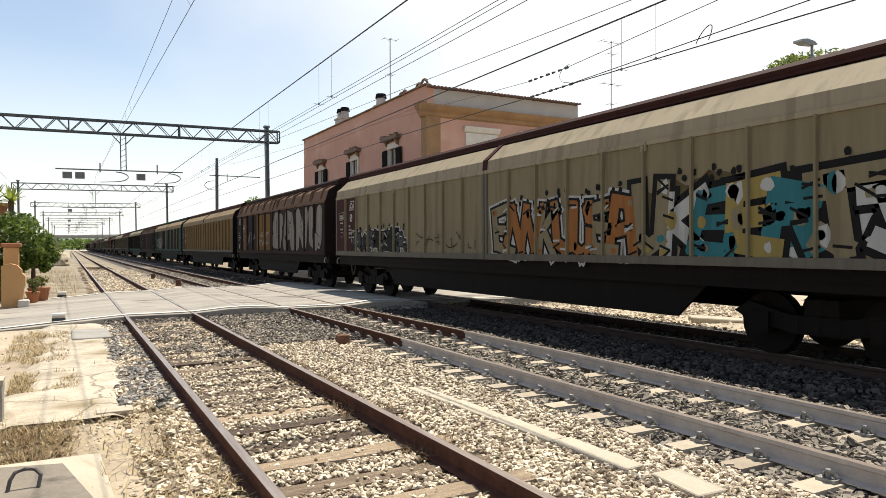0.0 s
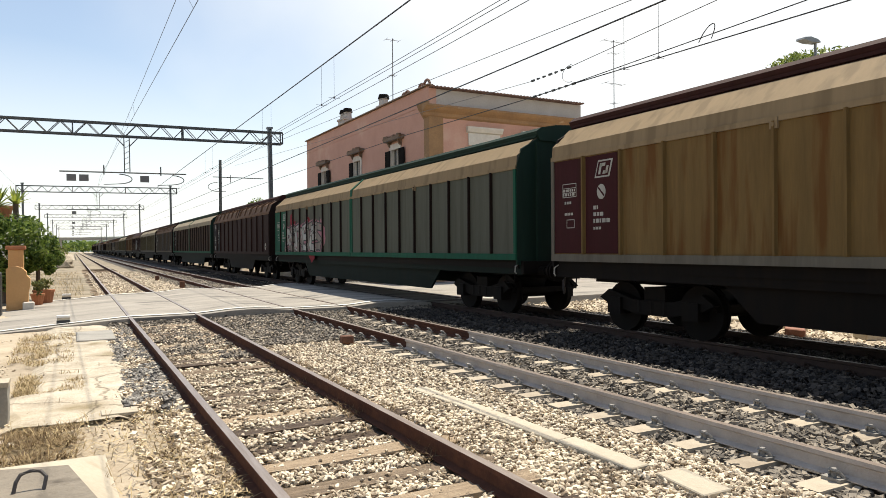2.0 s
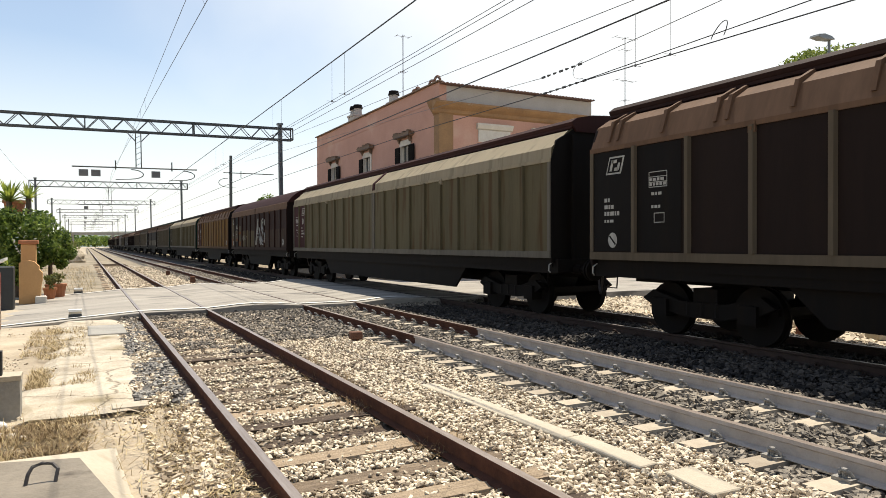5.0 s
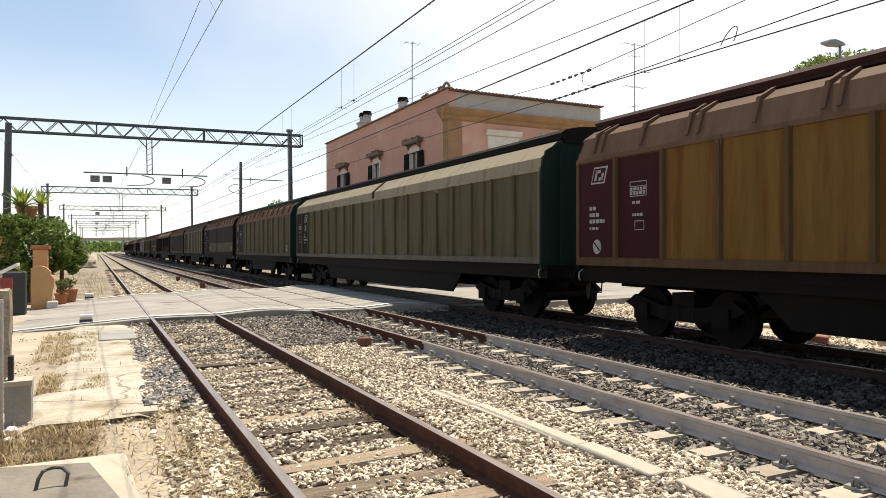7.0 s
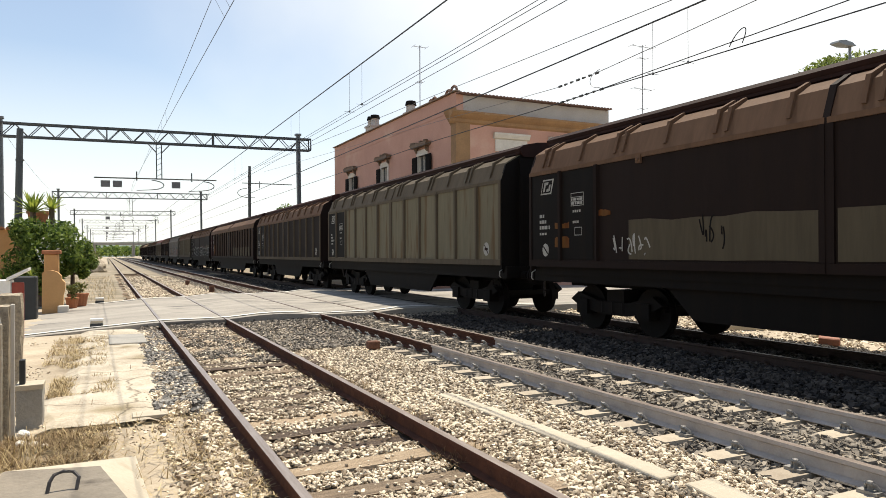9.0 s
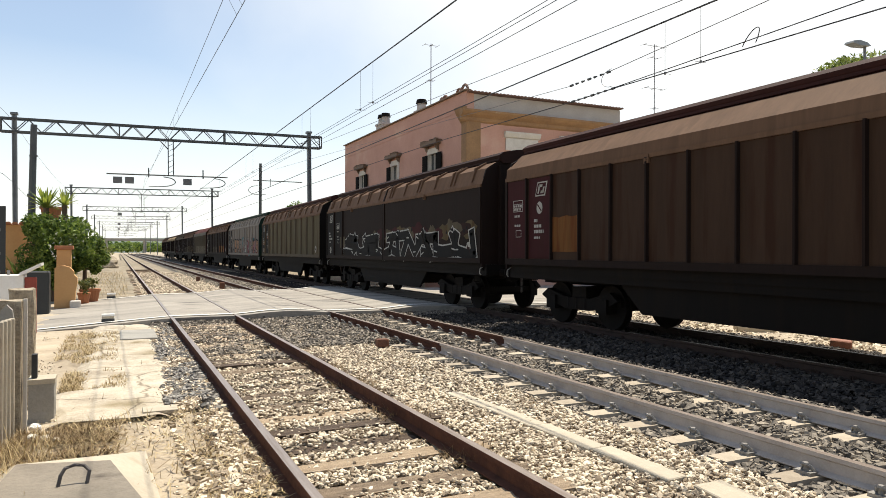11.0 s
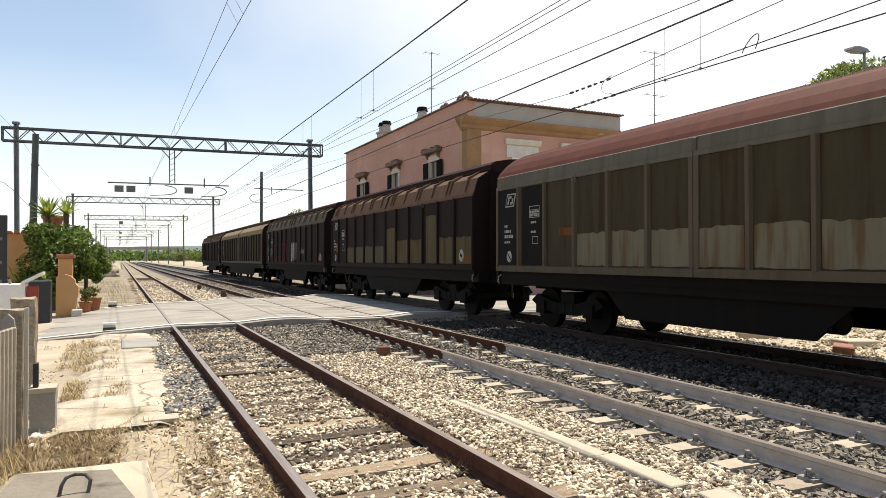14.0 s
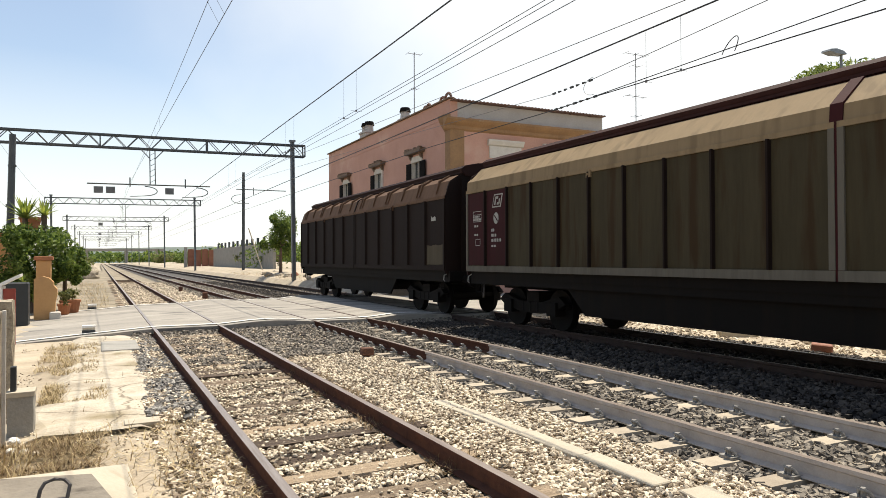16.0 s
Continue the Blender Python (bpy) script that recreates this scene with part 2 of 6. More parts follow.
# wagon paints, with the shade of the train's near side scaled in
for nm, c, dirt in (
        ("beige", (0.58, 0.48, 0.29), 0.72), ("yellow_beige", (0.48, 0.3, 0.11), 0.6), ("grey_green", (0.25, 0.26, 0.2), 0.72),
        ("brown_panel", (0.13, 0.07, 0.04), 0.6), ("olive", (0.3, 0.25, 0.14), 0.66), ("olive_dark", (0.16, 0.128, 0.068), 0.6),
        ("light_grey", (0.62, 0.55, 0.475), 0.75), ("ochre", (0.5, 0.27, 0.06), 0.55), ("dark_brown", (0.042, 0.022, 0.016), 0.6),
        ("dark_red_brown", (0.072, 0.027, 0.02), 0.6), ("maroon", (0.12, 0.022, 0.025), 0.65), ("roof_maroon", (0.11, 0.035, 0.03), 0.6),
        # shoulder tans and brown_roof are lightened for sun on the roof facets
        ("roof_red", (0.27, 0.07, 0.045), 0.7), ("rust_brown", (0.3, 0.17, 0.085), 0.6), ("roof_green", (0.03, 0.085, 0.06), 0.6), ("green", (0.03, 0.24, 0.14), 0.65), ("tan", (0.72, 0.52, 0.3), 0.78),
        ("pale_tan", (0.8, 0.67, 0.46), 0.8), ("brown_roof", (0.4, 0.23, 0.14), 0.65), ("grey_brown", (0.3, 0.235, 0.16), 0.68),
        # the near-black and under_green also hold the shade below the wagons
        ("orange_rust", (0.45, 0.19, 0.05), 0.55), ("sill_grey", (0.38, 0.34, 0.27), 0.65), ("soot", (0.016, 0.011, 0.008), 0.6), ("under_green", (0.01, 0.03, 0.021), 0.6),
        ("patch_beige", (0.28, 0.21, 0.1), 0.55), ("patch_grey", (0.26, 0.21, 0.135), 0.6), ("beige_olive", (0.48, 0.42, 0.28), 0.68), ("mark_white", (0.7, 0.68, 0.62), 0.75),
        ("spray_black", (0.015, 0.015, 0.016), 0.7), ("spray_white", (0.68, 0.68, 0.64), 0.85), ("spray_teal", (0.05, 0.27, 0.31), 0.7),
        ("spray_orange", (0.5, 0.2, 0.06), 0.7), ("spray_yellow", (0.5, 0.38, 0.12), 0.7), ("spray_red", (0.4, 0.03, 0.05), 0.7),
        ("spray_pink", (0.62, 0.28, 0.33), 0.75), ("spray_peach", (0.58, 0.33, 0.2), 0.8), ("spray_dark_grey", (0.1, 0.1, 0.1), 0.7)):
    # 0.36 darkens the paints to stand for shade; sprays and marks less
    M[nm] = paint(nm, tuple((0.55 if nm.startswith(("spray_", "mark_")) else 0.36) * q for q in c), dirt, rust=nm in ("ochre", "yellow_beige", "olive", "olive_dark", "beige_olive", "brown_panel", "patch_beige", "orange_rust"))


# ---- mesh helpers ----
def box(bm, x0, x1, y0, y1, z0, z1, mi=0):
    v = [bm.verts.new(p) for p in ((x0, y0, z0), (x1, y0, z0), (x1, y1, z0), (x0, y1, z0), (x0, y0, z1), (x1, y0, z1), (x1, y1, z1), (x0, y1, z1))]
    for f in ((3, 2, 1, 0), (4, 5, 6, 7), (0, 1, 5, 4), (1, 2, 6, 5), (2, 3, 7, 6), (3, 0, 4, 7)):
        bm.faces.new([v[i] for i in f]).material_index = mi


def prism(bm, prof, y0, y1, axis="y", mi=0):
    """A closed outline drawn along an axis: (x, z) along y, (y, z) along x, (x, y) along z."""
    def at(p, s):
        return {"y": (p[0], s, p[1]), "x": (s, p[0], p[1]), "z": (p[0], p[1], s)}[axis]
    a, b = [bm.verts.new(at(p, y0)) for p in prof], [bm.verts.new(at(p, y1)) for p in prof]
    k = len(prof)
    for i in range(k):
        bm.faces.new((a[i], a[(i + 1) % k], b[(i + 1) % k], b[i])).material_index = mi
    bm.faces.new(a[::-1]).material_index = mi
    bm.faces.new(b).material_index = mi


def rod(bm, p, q, r0, r1=None, n=8, mi=0):
    p, q = Vector(p), Vector(q)
    r1 = r0 if r1 is None else r1
    d = (q - p).normalized()
    u = d.orthogonal().normalized()
    w = d.cross(u)
    a, b = [], []
    for i in range(n):
        c, s = math.cos(2 * math.pi * i / n), math.sin(2 * math.pi * i / n)
        a.append(bm.verts.new(p + (u * c + w * s) * r0))
        b.append(bm.verts.new(q + (u * c + w * s) * r1))
    for i in range(n):
        bm.faces.new((a[i], a[(i + 1) % n], b[(i + 1) % n], b[i])).material_index = mi
    bm.faces.new(a[::-1]).material_index = mi
    bm.faces.new(b).material_index = mi


def tube(bm, pts, r, n=5, mi=0):
    """A round wire through points, in one piece."""
    pts = [Vector(p) for p in pts]
    rings = []
    for i, p in enumerate(pts):
        d = (pts[min(i + 1, len(pts) - 1)] - pts[max(i - 1, 0)]).normalized()
        u = (Vector((1, 0, 0)) if abs(d.x) < 0.9 else Vector((0, 1, 0)))
        u = (u - d * u.dot(d)).normalized()
        w = d.cross(u)
        rings.append([bm.verts.new(p + (u * math.cos(6.28319 * k / n) + w * math.sin(6.28319 * k / n)) * r) for k in range(n)])
    for a, b in zip(rings, rings[1:]):
        for k in range(n):
            bm.faces.new((a[k], a[(k + 1) % n], b[(k + 1) % n], b[k])).material_index = mi
    bm.faces.new(rings[0][::-1]).material_index = mi
    bm.faces.new(rings[-1]).material_index = mi


def ribbon(bm, pts, width, normal, mi=0, lift=0.0):
    """A flat painted stroke through points, lying in the plane of the normal."""
    nv = Vector(normal)
    prev = None
    pts = [Vector(p) for p in pts]
    for i, p in enumerate(pts):
        t = (pts[min(i + 1, len(pts) - 1)] - pts[max(i - 1, 0)]).normalized()
        s = t.cross(nv) * width * 0.5
        cur = (bm.verts.new(p + s + nv * lift), bm.verts.new(p - s + nv * lift))
        if prev:
            bm.faces.new((prev[0], cur[0], cur[1], prev[1])).material_index = mi
        prev = cur


def finish(bm, name, mats):
    bmesh.ops.recalc_face_normals(bm, faces=bm.faces)
    me = bpy.data.meshes.new(name)
    bm.to_mesh(me)
    bm.free()
    for m in (mats if isinstance(mats, (list, tuple)) else [mats]):
        me.materials.append(M[m] if isinstance(m, str) else m)
    return me


def part(name, bm, material, parent=None, label="", m=None):
    ob = new(name, bm if isinstance(bm, bpy.types.Mesh) else finish(bm, name, material))
    if parent:
        ob.parent = parent
    if m is not None:
        ob.matrix_basis = m
    return tagged(ob, label) if label else ob


def thing(name, label, category, group="", m=None, kind=""):
    ob = new(name)
    ob.empty_display_size = 0.2
    if m is not None:
        ob.matrix_basis = m
    return tagged(ob, label, category, group, kind)


def bevelled(bm, w=0.01):
    bmesh.ops.bevel(bm, geom=bm.edges[:] , offset=w, segments=1, affect="EDGES")
    return bm


def boxmesh(name, x0, x1, y0, y1, z0, z1, material, w=0.0):
    bm = bmesh.new()
    box(bm, x0, x1, y0, y1, z0, z1)
    if w:
        bevelled(bm, w)
    return finish(bm, name, material)


# ---- plan: tracks run along y; z 0 is the top of the rails ----
SIDING, MAIN, FAR = 1.935, 5.88, 10.03      # centre lines of the three tracks
GAUGE = 1.505
ROAD = (17.9, 27.0)                          # level crossing

# ---- ground ----
def sheet(name, x0, x1, y0, y1, z, material, nx=2, ny=2, rough=0.0, label=""):
    bm = bmesh.new()
    g = [[bm.verts.new((x0 + (x1 - x0) * i / nx, y0 + (y1 - y0) * j / ny, z + (noise.noise((i * 1.7, j * 1.3, z)) * rough))) for j in range(ny + 1)] for i in range(nx + 1)]
    for i in range(nx):
        for j in range(ny):
            bm.faces.new((g[i][j], g[i + 1][j], g[i + 1][j + 1], g[i][j + 1]))
    ob = part(name, bm, material)
    for p in ob.data.polygons:
        p.use_smooth = True
    return tagged(ob, label, kind="structure")


sheet("ground", -1500, 1500, -600, 3000, -0.55, "dry_earth", 20, 20, 0.0, "dry pale earth reaching the horizon")
sheet("ballast", 0.55, 12.4, -12, 400, -0.235, "ballast_bed", 24, 400, 0.02, "pale limestone ballast between the tracks")
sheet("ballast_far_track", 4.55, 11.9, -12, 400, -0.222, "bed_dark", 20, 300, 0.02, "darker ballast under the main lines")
sheet("siding_earth", 0.6, 4.3, 29.5, 400, -0.205, "siding_dirt", 10, 200, 0.02, "dusty pale ballast of the siding beyond the crossing")
sheet("path_earth", -9, 0.75, -6, 28, -0.19, "dry_earth", 24, 120, 0.03, "dry trodden earth beside the siding")

sheet("verge", -9, 0.75, 28, 140, -0.19, "siding_dirt", 24, 90, 0.05, "stained dry earth beside the siding beyond the crossing")

# raised bank beyond the tracks
bm = bmesh.new()
prism(bm, [(11.7, -0.5), (12.6, 0.15), (14.5, 0.55), (60, 0.9), (60, -0.5)], 34, 420)
tagged(part("bank", bm, "dry_earth"), "stony dry bank beside the far track", kind="structure")

# ---- level crossing ----
def hump(x):
    """Height of the road over the tracks."""
    pts = [(-12, -0.30), (-3.0, -0.26), (-1.2, -0.16), (0.2, -0.08), (1.2, -0.012), (2.8, -0.012), (3.5, 0.045), (3.95, 0.06), (4.4, 0.045), (5.0, -0.012), (6.8, -0.012), (7.5, 0.05), (8.0, 0.06), (8.5, 0.045), (9.2, -0.012), (10.9, -0.012), (13, -0.05), (40, -0.1)]
    for (a, za), (b, zb) in zip(pts, pts[1:]):
        if a <= x <= b:
            q = (x - a) / (b - a)
            return za + (zb - za) * q
    return pts[-1][1]


def road_edge(x, far):
    """The crossing runs slightly askew and widens by the house."""
    return (27.0 + 0.32 * max(0, x)) if far else (17.6 + 0.04 * max(0, x) - (0.25 * min(0, x + 0.3) * -1))


bm = bmesh.new()
cols = []
xs = [-14 + i * 0.25 for i in range(int(54 / 0.25) + 1)]
gaps = [c + s * GAUGE / 2 for c in (SIDING, MAIN, FAR) for s in (-1, 1)]
for x in xs:
    z = hump(x)
    lo, hi = road_edge(x, False), road_edge(x, True)
    if x > 12:
        hi = 29.0
    cols.append([bm.verts.new((x, lo + (hi - lo) * j / 12, z + 0.008 * noise.noise((x * 0.7, j * 0.5, 0)))) for j in range(13)]
                + [bm.verts.new((x, hi, -0.5)), bm.verts.new((x, lo, -0.5))])
for x, a, b in zip(xs, cols, cols[1:]):
    k = len(a)
    for j in range(k):
        bm.faces.new((a[j], b[j], b[(j + 1) % k], a[(j + 1) % k]))
road = part("road", bm, "asphalt")
tagged(road, "worn grey asphalt road over the level crossing", kind="structure")
for far in (False, True):
    bm = bmesh.new()
    for a, b in zip(xs, xs[1:]):
        if a < -6 or b > 12.5:
            continue
        off = -0.35 if far else 0.35
        q = [bm.verts.new((x, road_edge(x, far) + off + d, hump(x) + 0.022)) for x, d in ((a, 0), (b, 0), (b, 0.2), (a, 0.2))]
        bm.faces.new(q)
    line = part("edge_line", bm, "line_white", road, "worn white road edge line")


# ---- tracks ----
RAIL = [(-0.036, 0.0), (0.036, 0.0), (0.036, -0.035), (0.009, -0.05), (0.009, -0.135), (0.07, -0.155), (0.07, -0.165), (-0.07, -0.165), (-0.07, -0.155), (-0.009, -0.135), (-0.009, -0.05), (-0.036, -0.035)]


def rail_mesh(y0, y1, side):
    bm = bmesh.new()
    prism(bm, RAIL, y0, y1)
    for f in bm.faces:
        if f.calc_center_median().z > -0.001:
            f.material_index = 1
    return finish(bm, "rail", [side, "rail_top" if side != "rail_sooty" else "rail_worn"])


def sleeper_concrete():
    bm = bmesh.new()
    prism(bm, [(-0.13, -0.3), (0.13, -0.3), (0.105, -0.172), (-0.105, -0.172)], -1.2, 1.2, "y")
    me = finish(bm, "sleeper", "sleeper_concrete")
    me.transform(pose(0, 0, 0, 0, 0, 90))
    return me


def clip_mesh(paint_name):
    bm = bmesh.new()
    box(bm, -0.075, 0.075, -0.05, 0.06, -0.172, -0.145)
    prev = None
    for i in range(7):
        a = math.pi * i / 6
        p = (-0.055 + 0.11 * i / 6, 0.04 * math.cos(a * 2) - 0.01, -0.145 + 0.065 * math.sin(a))
        if prev:
            rod(bm, prev, p, 0.015, n=6)
        prev = p
    rod(bm, (0, 0, -0.16), (0, 0, -0.08), 0.02, n=6)
    return finish(bm, "rail_clip", paint_name)


def sleeper_wood(i):
    rnd = random.Random(i)
    bm = bmesh.new()
    box(bm, -1.25, 1.25, -0.12, 0.12, -0.3, -0.17)
    bmesh.ops.subdivide_edges(bm, edges=bm.edges[:], cuts=3, use_grid_fill=True)
    for v in bm.verts:
        v.co.y += rnd.uniform(-0.012, 0.012)
        v.co.z += rnd.uniform(-0.012, 0.012)
    return finish(bm, "sleeper", "sleeper_wood")


woods = [sleeper_wood(i) for i in range(5)]
conc, clip, clip_shaded = sleeper_concrete(), clip_mesh("iron_light"), clip_mesh("rail_sooty")


def track(x, label, wooden, joint, y1=420, old="rail_rust"):
    tr = thing("railway_track", label, "railway track", m=pose(x, 0, 0), kind="structure")
    for s in (-1, 1):
        if joint:
            j = joint[0 if s < 0 else 1]
            part("rail", rail_mesh(-10, j, "rail_pale"), None, tr, "pale newly laid rail", m=pose(s * GAUGE / 2, 0, 0))
            part("rail", rail_mesh(j, y1, "rail_rust"), None, tr, "rusty rail with worn top", m=pose(s * GAUGE / 2, 0, 0))
        else:
            part("rail", rail_mesh(-10, y1, old), None, tr, m=pose(s * GAUGE / 2, 0, 0))
    rnd = random.Random(7)
    y = -1.035
    while y < 70:
        if not ROAD[0] - 0.2 < y < ROAD[1] + 2.3:
            if wooden:
                sl = part("sleeper", rnd.choice(woods), None, tr, m=pose(rnd.uniform(-0.06, 0.06), y + rnd.uniform(-0.06, 0.06), rnd.uniform(-0.03, 0.012), 0, rnd.uniform(-0.5, 0.5), rnd.uniform(-2.2, 2.2)))
            else:
                sl = part("sleeper", conc, None, tr, m=pose(0, y, 0, 0, 0, rnd.uniform(-0.4, 0.4)))
                if y < 32:
                    for s in (-1, 1):
                        for d in (-1, 1):
                            part("rail_clip", clip_shaded if old == "rail_sooty" else clip, None, sl, m=pose(s * GAUGE / 2 + d * 0.105, 0, 0, 0, 0, 90 * d))
        y += 0.6
    return tr


track(SIDING, "rusty little-used siding on old wooden sleepers", True, None)
track(MAIN, "main line on concrete sleepers with a rail joint", False, (10.9, 11.3))
# rails and clips here take colours with the train's shade in them
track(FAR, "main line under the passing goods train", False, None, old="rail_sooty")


# ---- ballast stones ----
_b = bmesh.new()
bmesh.ops.create_icosphere(_b, subdivisions=1, radius=1)
ICO_V = np.array([v.co[:] for v in _b.verts])
ICO_F = np.array([[v.index for v in f.verts] for f in _b.faces])
_b.free()
CUBE_V = np.array([(x, y, z) for z in (-0.75, 0.75) for y in (-0.75, 0.75) for x in (-0.75, 0.75)])
CUBE_F = np.array([(0, 2, 1), (1, 2, 3), (4, 5, 7), (4, 7, 6), (0, 1, 4), (1, 5, 4), (2, 6, 3), (3, 6, 7), (0, 4, 2), (2, 4, 6), (1, 3, 5), (3, 7, 5)])
OCT_V = np.array([(1, 0, 0), (-1, 0, 0), (0, 1, 0), (0, -1, 0), (0, 0, 1), (0, 0, -1)], float)
OCT_F = np.array([(0, 2, 4), (2, 1, 4), (1, 3, 4), (3, 0, 4), (2, 0, 5), (1, 2, 5), (3, 1, 5), (0, 3, 5)])


def stones(name, pts, size, material, label, lift=0.0, fine=True):
    rng = np.random.default_rng(len(pts))
    V, F = {True: (ICO_V, ICO_F), False: (OCT_V, OCT_F), "block": (CUBE_V, CUBE_F)}[fine]
    k, n = len(V), len(pts)
    vs = np.repeat(V[None], n, 0) * rng.uniform(0.6, 1.28, (n, k, 3))
    vs *= (rng.uniform(0.65, 1.3, (n, 1, 3)) * np.array([1.2, 0.88, 0.66])) * rng.uniform(size[0], size[1], (n, 1, 1))
    a, t = rng.uniform(0, 6.28, n), rng.uniform(-0.7, 0.7, n)
    c, s = np.cos(a)[:, None], np.sin(a)[:, None]
    x, y, z = vs[..., 0].copy(), vs[..., 1].copy(), vs[..., 2].copy()
    z2, x2 = z * np.cos(t)[:, None] + x * np.sin(t)[:, None], x * np.cos(t)[:, None] - z * np.sin(t)[:, None]
    vs = np.stack([x2 * c - y * s, x2 * s + y * c, z2], -1) + np.asarray(pts)[:, None, :]
    vs[..., 2] += lift
    fs = (F[None] + (np.arange(n) * k)[:, None, None]).reshape(-1, 3)
    me = bpy.data.meshes.new(name)
    me.from_pydata(vs.reshape(-1, 3).tolist(), [], fs.tolist())
    me.materials.append(M[material])
    return tagged(new(name, me), label, "ballast", kind="stuff")


def scatter(n, x0, x1, y0, y1, z, seed, dz=0.02, keep=None):
    rng = np.random.default_rng(seed)
    # denser towards the viewer's end
    y = y0 + (y1 - y0) * rng.uniform(0, 1, n) ** 1.45
    x = rng.uniform(x0, x1, n)
    p = np.stack([x, y, z + rng.uniform(-dz, dz, n)], -1)
    clear = np.ones(n, bool)
    for c in (SIDING, MAIN, FAR):
        for s in (-1, 1):
            clear &= np.abs(x - (c + s * GAUGE / 2)) > 0.075
    clear &= (y < ROAD[0] - 0.15) | (y > ROAD[1] + 2.4)
    if keep is not None:
        clear &= keep(x, y)
    return p[clear]


def off_sleepers(c, chance, heaped=False):
    """Keeps stones off the sleepers; heaped stones lie only where they bury the sleepers' middles and ends."""
    def f(x, y):
        d = np.abs((y + 1.035 + 0.3) % 0.6 - 0.3)
        rng = np.random.default_rng(5)
        near = ((x > c - 1.25) & (x < c - 0.55)) | ((x > c + 0.3) & (x < c + 0.95))
        if heaped:
            return ~near
        return (d > 0.15) | (np.abs(x - c) > 1.27) | (rng.uniform(0, 1, len(x)) < chance)
    return f


stones("ballast_stones", scatter(46000, 0.85, 3.2, 2.6, 18, -0.188, 1, 0.022, keep=off_sleepers(SIDING, 0.12)), (0.014, 0.029), "stone_light", "pale limestone ballast of the siding")
stones("ballast_stones", scatter(37000, 3.1, 4.62, 2.6, 18, -0.185, 2, 0.026), (0.014, 0.03), "stone_light", "pale limestone ballast between the tracks")
stones("ballast_stones", scatter(28000, 4.65, 7.2, 2.2, 18, -0.208, 3, 0.015, keep=off_sleepers(MAIN, 0.02)), (0.02, 0.038), "stone_dark", "brownish ballast of the main line", fine="block")
stones("ballast_stones", scatter(17000, 4.7, 7.4, 2.2, 18, -0.17, 13, 0.02, keep=off_sleepers(MAIN, 0.0, True)), (0.022, 0.042), "stone_dark", "heaped brownish ballast of the main line", fine="block")
stones("ballast_stones", scatter(17000, 7.1, 12.2, 3.0, 18, -0.175, 4, 0.03, keep=off_sleepers(FAR, 0.02)), (0.024, 0.046), "stone_sooty", "ballast beside the far track, coloured dark for the train's shade", fine="block")
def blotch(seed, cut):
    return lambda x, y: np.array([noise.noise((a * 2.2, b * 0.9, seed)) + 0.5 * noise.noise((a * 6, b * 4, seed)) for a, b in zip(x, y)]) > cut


# extra dark stones hide sleepers that would be lost in shade
stones("ballast_stones", scatter(9000, 8.3, 12.0, 4.0, 17.6, -0.15, 14, 0.02), (0.03, 0.05), "stone_sooty", "dark ballast added over the far sleepers to stand for shade", fine=False)
stones("ballast_stones", scatter(9000, 0.5, 1.14, 8.0, 17, -0.165, 5, 0.02, keep=blotch(1, -0.12)), (0.02, 0.038), "stone_grey", "grey gravel beside the siding", fine="block")
stones("ballast_stones", scatter(13000, 0.5, 1.14, 2.6, 17, -0.175, 15, 0.025, keep=blotch(2, -0.3)), (0.02, 0.036), "stone_light", "pale gravel strewn beside the siding", fine="block")
stones("ballast_stones", scatter(5200, -1.4, 0.9, 2.8, 17, -0.145, 16, 0.012, keep=blotch(3, 0.1)), (0.006, 0.016), "stone_light", "small pebbles strewn over the path", fine="block")
stones("ballast_stones", scatter(5000, 0.95, 3.05, 11.5, 18, -0.172, 28, 0.02, keep=blotch(5, 0.0)), (0.018, 0.032), "stone_dark", "dirty ballast of the siding before the crossing", fine="block")
stones("ballast_stones", scatter(11000, 0.9, 4.6, 29, 60, -0.18, 6), (0.03, 0.06), "stone_light", "pale ballast of the siding beyond the crossing", fine=False)
stones("ballast_stones", scatter(4500, 4.4, 7.6, 29, 60, -0.17, 26), (0.035, 0.07), "stone_dark", "brownish ballast beyond the crossing", fine=False)
stones("ballast_stones", scatter(5000, 7.4, 11.9, 29, 60, -0.17, 27), (0.035, 0.07), "stone_sooty", "ballast beyond the crossing, darkened for the train's shade", fine=False)
def heap(n, seed):
    """Stones banked against the crossing's edge."""
    rng = np.random.default_rng(seed)
    x, q = rng.uniform(0.7, 12, n), rng.uniform(0, 1, n)
    p = np.stack([x, 17.15 + 0.62 * q + 0.04 * x, -0.21 + 0.15 * q], -1)
    clear = np.ones(n, bool)
    for c in (SIDING, MAIN, FAR):
        for s in (-1, 1):
            clear &= np.abs(x - (c + s * GAUGE / 2)) > 0.09
    return p[clear]


stones("ballast_stones", heap(5200, 31), (0.022, 0.045), "stone_dark", "ballast banked against the crossing", fine="block")
stones("ballast_stones", scatter(4500, 2.9, 5.0, 12.5, 18, -0.165, 8, 0.025), (0.022, 0.042), "stone_dark", "dark gravel before the crossing", fine="block")
stones("ballast_stones", scatter(9000, 11.6, 19.0, 3.0, 18, -0.19, 9), (0.03, 0.07), "stone_light", "pale stones strewn beyond the far track", fine=False)


# ---- train ----
LX = 1.45          # half the width of a wagon


